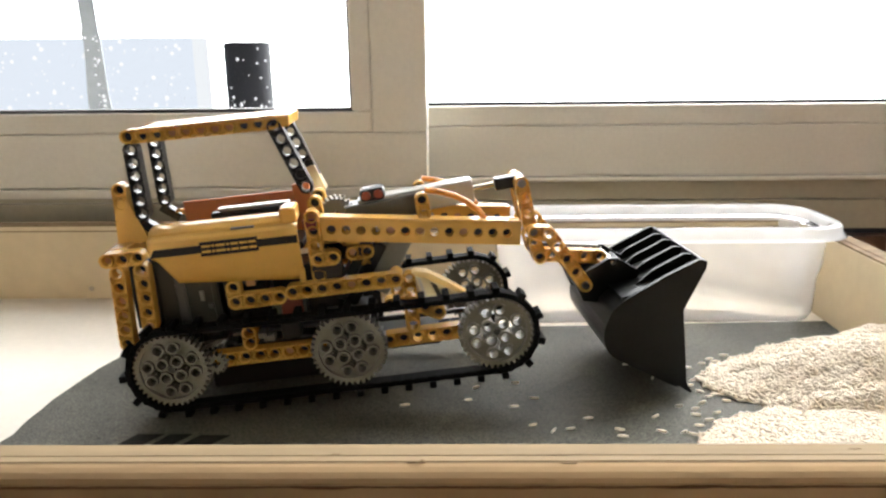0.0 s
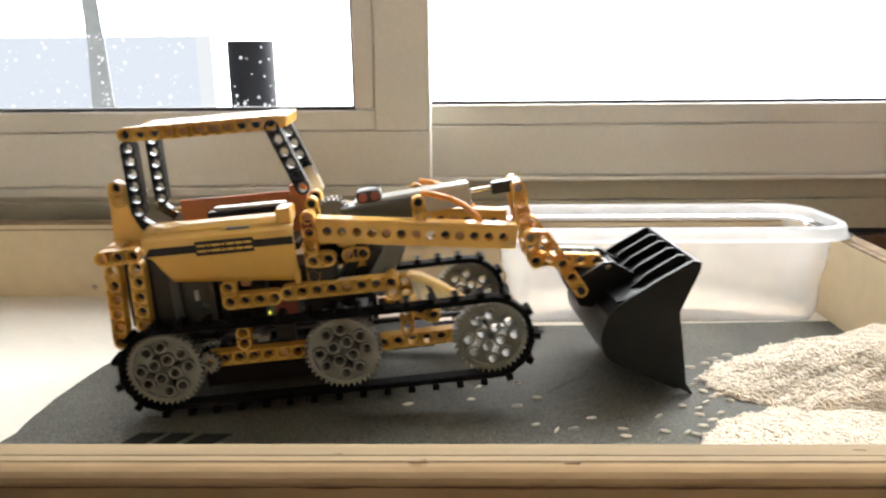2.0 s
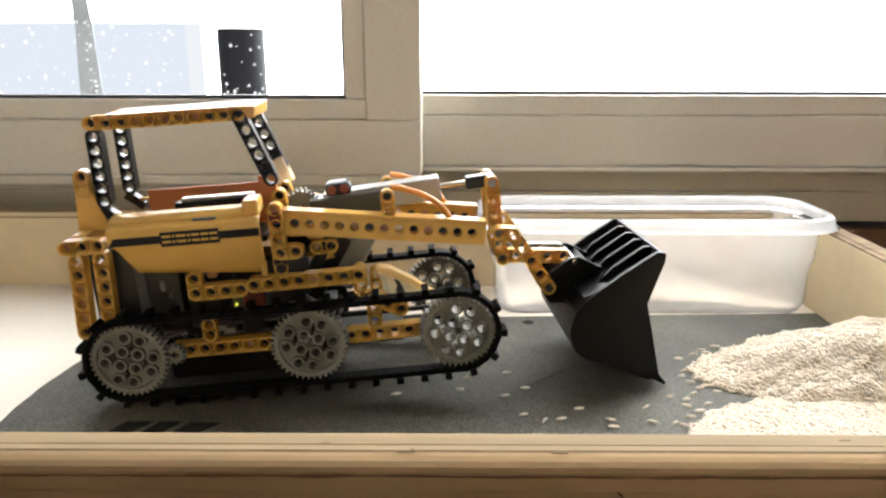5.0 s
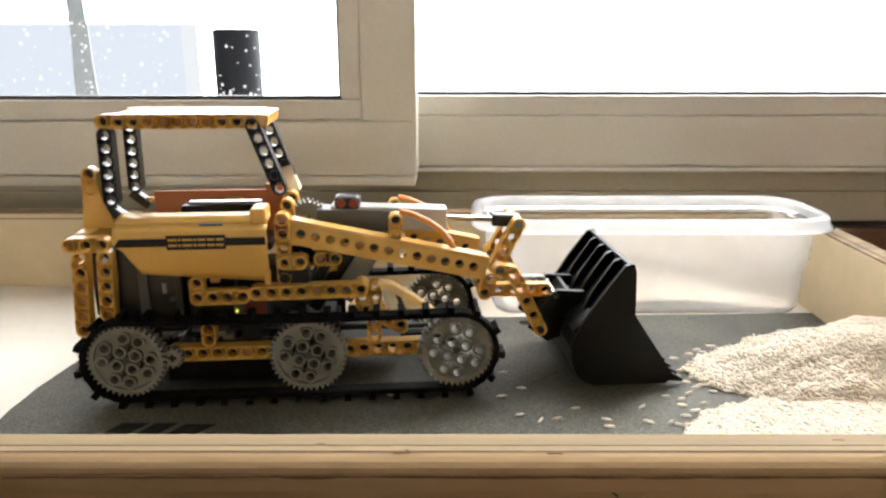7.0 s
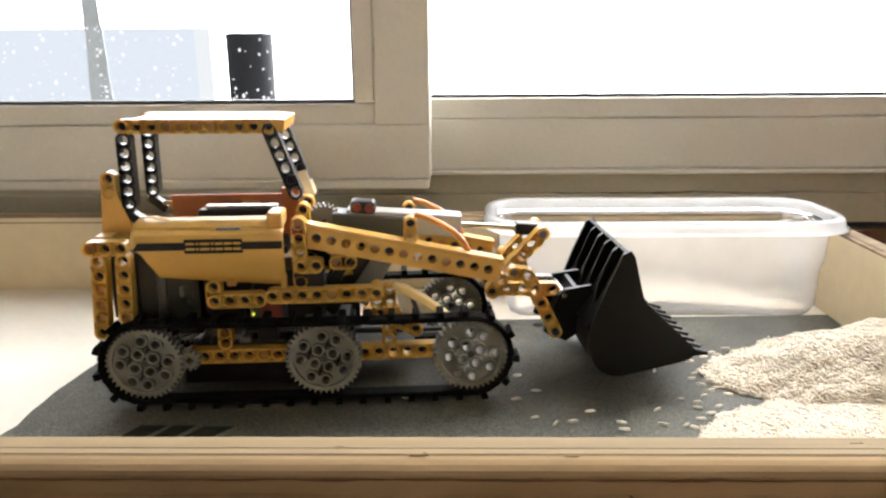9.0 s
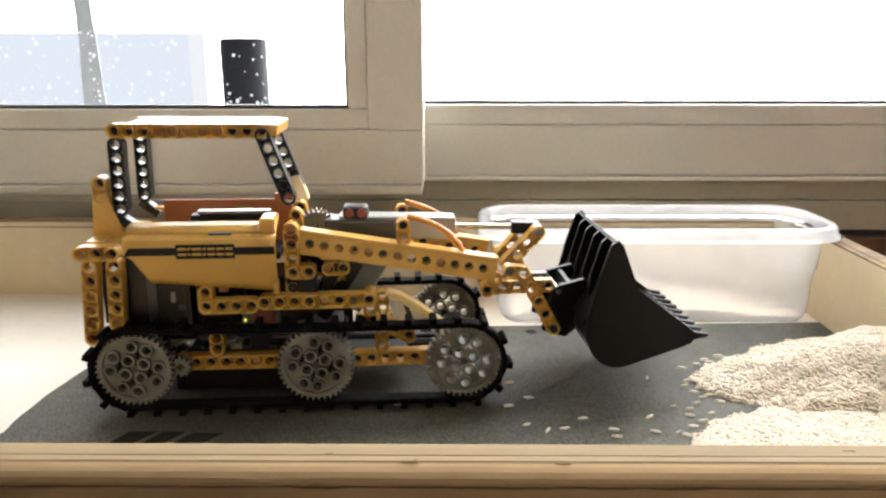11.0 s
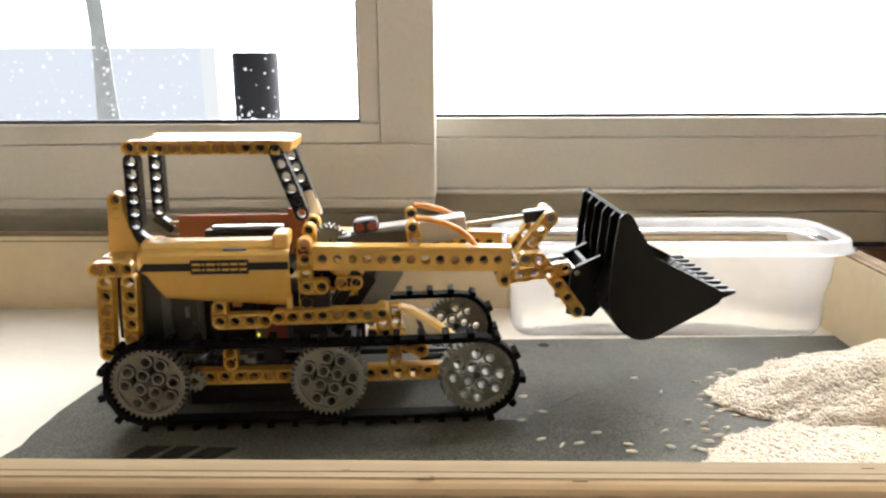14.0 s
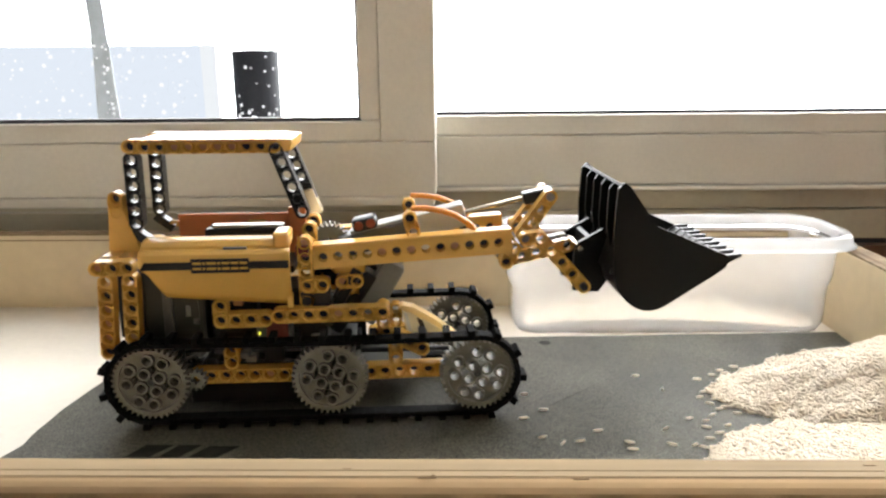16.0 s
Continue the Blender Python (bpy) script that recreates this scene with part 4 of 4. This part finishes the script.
# towers that carry the lift arms
for y in (15.0, W - 23.0):
    beam(3, -10.8, 100.2, -90, y + 14 if y < 50 else y - 14, pins=(0,))
    beam(5, -12.0, 95.5, -90, y, pins=((0, PIN_TAN), 1))
    beam(2, -11.2, 72.3, 0, y - 1, pins=(0, 1))
    lbox("black_block", -15.5, 0.6, y, y + 10, 60.6, 68.4, BLACK, 0.8)
    lbox("axle_block", -17, -10, y + 1, y + 8, 88, 94, PIN_RED, 0.8)
beam(4, 1.0, 71.0, 0, W - 30, pins=((1, PIN_TAN),))
beam(2, 6.5, 70.5, 0, 26, pins=((0, PIN_TAN),))
lbox("inner_shelf", 2, 19, 30, W - 30, 74.5, 78.5, YELLOW, 0.6)
lbox("inner_shelf", 4, 16, 30, W - 30, 62.0, 66.0, YELLOW, 0.6)
# small gear between the arms
g = part("drive_gear", gear_bm(24, 11.2, 9.4, 44, 50, False), SLEEVE, loader, "grey drive gear")
g.location = (-0.001, 0, 0.0895)
# lift actuators
for y in (30.0, 52.0):
    bm = box(-0.018, 0.022, y * MM, (y + 14) * MM, -0.006, 0.0020, 0.0015)
    bmesh.ops.transform(bm, matrix=Matrix.Translation((0.009, 0, 0.056)) @ Matrix.Rotation(radians(-57), 4, "Y"), verts=bm.verts)
    part("lift_actuator", bm, BLACK, loader, "black lift actuator housing")
    bm = box(-0.017, 0.021, (y - 1) * MM, (y + 13) * MM, 0.0022, 0.0080, 0.001)
    bmesh.ops.transform(bm, matrix=Matrix.Translation((0.009, 0, 0.056)) @ Matrix.Rotation(radians(-60), 4, "Y"), verts=bm.verts)
    part("lift_actuator", bm, CASE, loader, "blackish lift actuator cover")
    bm = box(-0.004, 0.034, (y + 1) * MM, (y + 13) * MM, -0.0065, 0.0065, 0.0015)
    bmesh.ops.transform(bm, matrix=Matrix.Translation((0.019, 0, 0.049)) @ Matrix.Rotation(radians(-60), 4, "Y"), verts=bm.verts)
    part("lift_actuator", bm, SLEEVE, loader, "grey lift actuator sleeve")

# ---- lift arms, in a space of their own about the pivot ----
PIVOT = (-2.8, 86.6)
arms = []
for y in (20.0, W - 28.0):
    a = part("lift_arm", plate([(-7.6, -6.4), (-9, -4), (-9, 5.2), (-7.6, 6.3), (103.5, 6.3), (103.5, -6.4)], [circle(8 * i, 0, 2.5, 14) for i in range(13)], 0, 8), YELLOW, loader, "long smooth yellow lift arm with holes")
    lipb = box(-0.009, 0.1035, -0.0009, 0.0089, 0.0052, 0.0074, 0.0005)
    part("top_lip", lipb, YELLOW, a)
    for i in (0, 5, 10):
        pin(a, 8 * i, 0.3, 0, DARK_GREY)
    for i in (4, 6, 9):
        pin(a, 8 * i, -0.5, 0, PIN_TAN, depth=5)
    for i in (11, 12, 8):
        pin(a, 8 * i, 1.5, 0, BLACK, depth=5)
    e = beam(2, 111.4, 0, 0, 0.4, a, YELLOW, pins=((0, GREY),), name="arm_end")
    beam(5, 119.4, 0.0, -52.0, 0.4, a, YELLOW, pitch=9.4, pins=(2, 3), name="arm_leg")
    beam(2, 50.0, 9.0, 100, 1.5, a, YELLOW, pins=(1,), name="hose_bracket")
    part("hose", tube([(p[0] * MM, 0.0055, p[1] * MM) for p in ((50, 22), (57, 21.5), (66, 19.5), (74, 16), (80, 11.5), (84, 6.5))], 0.0017), ORANGE, a, "bent orange hose")
    a.location = (PIVOT[0] * MM, y * MM, PIVOT[1] * MM)
    arms.append((a, y))
# levers that tip the bucket, on a common cross axle
levers = []
for y in (33.0, 53.0):
    bm = beam_mesh(4, 0, 0, 0, 0, 7.8, 8.8)
    bm = beam_mesh(2, -9.4, -1.1, 187, 0.1, 7.7, 9.0, bm=bm)
    lv = part("tipping_lever", bm, YELLOW, loader, "yellow two-armed tipping lever")
    pin(lv, 26.4, -0.4, 0, BLACK)
    pin(lv, -18, -0.4, -2.2, BLACK)
    levers.append((lv, y))
# tilt cylinder
cyl = part("tilt_cylinder", box(-0.004, 0.062, -0.007, 0.007, -0.0065, 0.0065, 0.001), CYL_GREY, loader, "pale grey hydraulic-style tilt cylinder")
part("cylinder_base", box(-0.012, 0.030, -0.0085, 0.0085, -0.0075, 0.0045, 0.0012), DARK_GREY, cyl)
blk = part("port_block", box(-0.002, 0.0125, -0.009, 0.003, 0.0045, 0.0125, 0.0025), BLACK, cyl, "black twin port block")
for x in (0.0018, 0.0088):
    part("port", rod((x, -0.0096, 0.0085), (x, -0.0085, 0.0085), 0.0026, 14), PIN_RED, blk, "dark red port")
rodp = part("piston_rod", rod((-0.055, 0, 0), (-0.004, 0, 0), 0.0016, 12), METAL, loader, "thin shiny piston rod")
part("rod_end", box(-0.014, 0.003, -0.004, 0.004, -0.0035, 0.0035, 0.001), BLACK, rodp)
part("rod_clip", rod((0, -0.014, 0), (0, 0.014, 0), 0.0024, 10), GREY, rodp)
# bucket links
blinks = []
for y in (38.0, 52.0):
    lk = part("bucket_link", beam_mesh(5, 0, 0, 0, 0, 6, 9.2), YELLOW if y < 45 else GREY, loader)
    blinks.append((lk, y))

# ---- bucket, in a space of its own about its hinge ----
SIDE = [(14.2, 61.8), (17.6, 59.2), (32.4, 38.6), (73.0, 21.4), (71.4, 15.6), (66.2, 11.6), (48.2, -0.1), (39.2, -6.0), (36, -7.4), (32.1, -8.2), (28, -8.0), (24.6, -6.9), (21, -4.9), (18.1, -2.4), (12.6, 4.4), (10.8, 12), (10.2, 22), (9.8, 38), (10.8, 58.6)]
BY0, BY1 = 0.0, 81.0
bucket = part("bucket", plate(SIDE, [], BY0, BY0 + 2.4), PRINTED, loader, "black 3D-printed loader bucket with ribs and teeth")
part("bucket_side", plate(SIDE, [], BY1 - 2.4, BY1), PRINTED, bucket)


def wall_strip(points, t, y0, y1):
    """A bent sheet that follows the points, t thick."""
    bm = bmesh.new()
    a, b = [], []
    n = len(points)
    for i, p in enumerate(points):
        p0, p1 = Vector(points[max(i - 1, 0)]), Vector(points[min(i + 1, n - 1)])
        d = (p1 - p0).normalized()
        nn = Vector((-d.y, d.x))
        a.append(Vector(p))
        b.append(Vector(p) + nn * t)
    rings = [[bm.verts.new((q.x * MM, y * MM, q.y * MM)) for q, y in ((a[i], y0), (a[i], y1), (b[i], y1), (b[i], y0))] for i in range(n)]
    for r0, r1 in zip(rings, rings[1:]):
        for j in range(4):
            bm.faces.new((r0[j], r0[(j + 1) % 4], r1[(j + 1) % 4], r1[j]))
    bm.faces.new(rings[0])
    bm.faces.new(list(reversed(rings[-1])))
    return bm


part("bucket_floor", wall_strip([(10.8, 12), (12.6, 4.4), (18.1, -2.4), (21, -4.9), (24.6, -6.9), (28, -8.0), (32.1, -8.2), (36, -7.4), (39.2, -6.0), (48.2, -0.1), (66.2, 11.6), (71.4, 15.6)], 2.2, BY0 + 2.4, BY1 - 2.4), PRINTED, bucket, "curved black bucket floor")
part("bucket_back", wall_strip([(18.6, 57.6), (16.6, 40), (15.6, 28), (10.8, 12)], -1.8, BY0 + 2.4, BY1 - 2.4), PRINTED, bucket)
part("cutting_edge", prism_y([(x * MM, z * MM) for x, z in ((64, 10.2), (71.4, 15.4), (73.2, 21), (71, 21), (62, 12.6))], BY0 * MM, BY1 * MM), PRINTED, bucket)
nt = 9
for i in range(nt):
    y = BY0 + 1.2 + (BY1 - BY0 - 6.0) * i / (nt - 1)
    part("tooth", prism_y([(x * MM, z * MM) for x, z in ((66, 14.0), (80.0, 20.8), (80.4, 22.4), (71.5, 21.8), (66, 17.6))], y * MM, (y + 3.4) * MM, 0.0003), PRINTED, bucket)
# upper lip and its ribs
part("top_lip", wall_strip([(13.0, 61.2), (17.8, 58.4)], -1.6, BY0, BY1), PRINTED, bucket)
for i in range(1, 5):
    y = BY0 + (BY1 - BY0 - 2.0) * i / 5
    part("rib", plate([(13.9, 60.8), (18.0, 57.4), (16, 30), (12.5, 24), (10.0, 36), (10.4, 56)], [], y, y + 2.0), PRINTED, bucket)
for y in (26.0, 57.0):
    part("hinge_plate", plate([(-4.5, -4), (-5, 19), (-2.5, 24), (11, 31.5), (14, 27), (15, 2), (10, -5)], [circle(-1.5, 20.5, 1.6, 10), circle(0, 0, 2.2, 10)], y, y + 3.0), PRINTED, bucket)
part("hinge_web", plate([(2, -4), (4, -4), (5, 27), (3, 26)], [], 29, 57), PRINTED, bucket)
part("hinge_pin", rod((-0.0015, 0.0285, 0.0205), (-0.0015, 0.0575, 0.0205), 0.0017, 10), METAL, bucket)
part("hinge_axle", rod((0, 0.018, 0), (0, 0.076, 0), 0.002, 10), BLACK, bucket)

# ---- what moves ----
# seconds, loader x and z offset (mm), pitch (degrees), arm angle, lever angle, bucket angle
RIG = [
    (0, 17.6, 9.1, 5.10, -7.70, 97.0, -97.9),
    (1, 17.6, 9.1, 5.15, -7.70, 97.0, -97.9),
    (1.8, 17.5, 9.2, 5.15, -7.70, 97.0, -97.6),
    (2, 12.4, 7.6, 4.20, -7.60, 97.5, -94.5),
    (2.1, 3.0, 7.2, 3.85, -8.00, 98.0, -92.6),
    (2.2, -8.2, 7.4, 4.00, -8.20, 97.0, -93.0),
    (2.3, -20.0, 7.6, 4.15, -8.30, 96.0, -93.5),
    (2.4, -29.8, 7.9, 4.35, -8.30, 95.5, -94.2),
    (2.5, -35.2, 8.5, 4.60, -8.40, 95.5, -95.6),
    (2.6, 1.2, 9.3, 5.90, -8.80, 100.5, -99.3),
    (3, 0.8, 9.1, 5.80, -8.40, 102.2, -99.3),
    (3.5, 0.5, 8.9, 5.72, -8.15, 102.3, -99.1),
    (4, 0.4, 8.7, 5.62, -8.05, 102.4, -99.0),
    (4.6, 0.4, 7.6, 5.00, -8.00, 98.0, -96.0),
    (5.6, 0.4, 3.0, 1.90, -8.40, 82.0, -80.0),
    (6.3, 0.3, 0.4, 0.55, -9.60, 71.5, -72.0),
    (6.5, 0.3, 0.1, 0.40, -10.40, 69.0, -70.1),
    (7, 0.0, 0.0, 0.00, -12.30, 62.1, -65.4),
    (7.5, -0.2, 0.0, -0.15, -12.60, 55.3, -62.0),
    (8, -0.2, 0.0, -0.15, -12.80, 54.9, -61.3),
    (8.5, -0.3, 0.0, -0.25, -12.70, 53.6, -59.5),
    (9, -0.3, -0.2, -0.30, -11.80, 47.5, -52.7),
    (10.2, 0.0, -0.4, -0.25, -10.20, 47.0, -48.5),
    (11.5, 0.2, -0.5, -0.25, -8.30, 48.2, -44.7),
    (12, 0.2, -0.6, -0.30, -6.90, 49.5, -43.3),
    (12.5, 0.1, -0.6, -0.30, -5.70, 50.2, -41.8),
    (13, 0.0, -0.6, -0.25, -4.25, 50.8, -39.9),
    (13.5, -0.2, -0.6, -0.25, -2.80, 51.2, -38.1),
    (14, -0.2, -0.6, -0.20, -1.40, 51.8, -36.7),
    (14.5, -0.2, -0.6, -0.20, -0.15, 52.8, -35.8),
    (15, -0.3, -0.6, -0.25, 1.10, 53.5, -34.5),
    (15.5, -0.3, -0.6, -0.25, 2.30, 53.8, -33.6),
    (16, -0.3, -0.6, -0.25, 3.80, 54.3, -32.4),
]
BASE = (-0.0722, 0.0002)
YAW = 4.5


def turn(x, z, a):
    c, s = math.cos(radians(a)), math.sin(radians(a))
    return x * c - z * s, x * s + z * c


def motions():
    c, s = math.cos(radians(YAW)), math.sin(radians(YAW))
    body = []
    arm_rows, lever_rows, bucket_rows, cyl_rows, rod_rows, link_rows = [], [], [], [], [], []
    travel = []
    for t, x, z, pitch, arm, lev, buc in RIG:
        body.append((t, pose(BASE[0] + c * x * MM, BASE[1] + s * x * MM, z * MM, 0, -pitch, YAW)))
        travel.append((t, x))
        arm_rows.append((t, arm))
        ex, ez = turn(111.4, 0, arm)
        ex, ez = PIVOT[0] + ex, PIVOT[1] + ez
        lever_rows.append((t, ex, ez, lev))
        hx, hz = turn(142.6, -29.7, arm)
        hx, hz = PIVOT[0] + hx, PIVOT[1] + hz
        bucket_rows.append((t, hx, hz, buc + 32.2))
        tx, tz = turn(26.4, 0, lev)
        tx, tz = ex + tx, ez + tz
        ca = math.degrees(math.atan2(tz - 91.0, tx - 16.0))
        cyl_rows.append((t, 16.0, 91.0, ca))
        rod_rows.append((t, tx, tz, ca))
        bx, bz = turn(-18, -2.2, lev)
        bx, bz = ex + bx, ez + bz
        px, pz = turn(-1.5, 20.5, buc + 32.2)
        link_rows.append((t, bx, bz, math.degrees(math.atan2(hz + pz - bz, hx + px - bx))))
    walk(loader, body)
    for a, y in arms:
        walk(a, [(t, pose(PIVOT[0] * MM, y * MM, PIVOT[1] * MM, 0, -v, 0)) for t, v in arm_rows])
    for lv, y in levers:
        walk(lv, [(t, pose(x * MM, y * MM, z * MM, 0, -v, 0)) for t, x, z, v in lever_rows])
    walk(bucket, [(t, pose(x * MM, 0.001, z * MM, 0, -v, 0)) for t, x, z, v in bucket_rows])
    walk(cyl, [(t, pose(x * MM, 0.047, z * MM, 0, -v, 0)) for t, x, z, v in cyl_rows])
    walk(rodp, [(t, pose(x * MM, 0.047, z * MM, 0, -v, 0)) for t, x, z, v in rod_rows])
    for lk, y in blinks:
        walk(lk, [(t, pose(x * MM, y * MM, z * MM, 0, -v, 0)) for t, x, z, v in link_rows])
    rolls = [(t, x, 38 if t < 2.55 else 16) for t, x in travel if t <= 3.0] + [(16.0, travel[-1][1], 16)]
    for w, gx, y, gz in wheels:
        walk(w, [(t, pose(gx * MM, y * MM, gz * MM, 0, math.degrees(x / RT) + p, 0)) for t, x, p in rolls])
    for ob, s0, y in links:
        rows = []
        for t, x, p in rolls:
            lx, lz, a = on_loop(s0 + x)
            rows.append((t, pose((lx - (FAR_BACK if y > 40 else 0)) * MM, y * MM, lz * MM, 0, -a, 0)))
        walk(ob, rows)


motions()
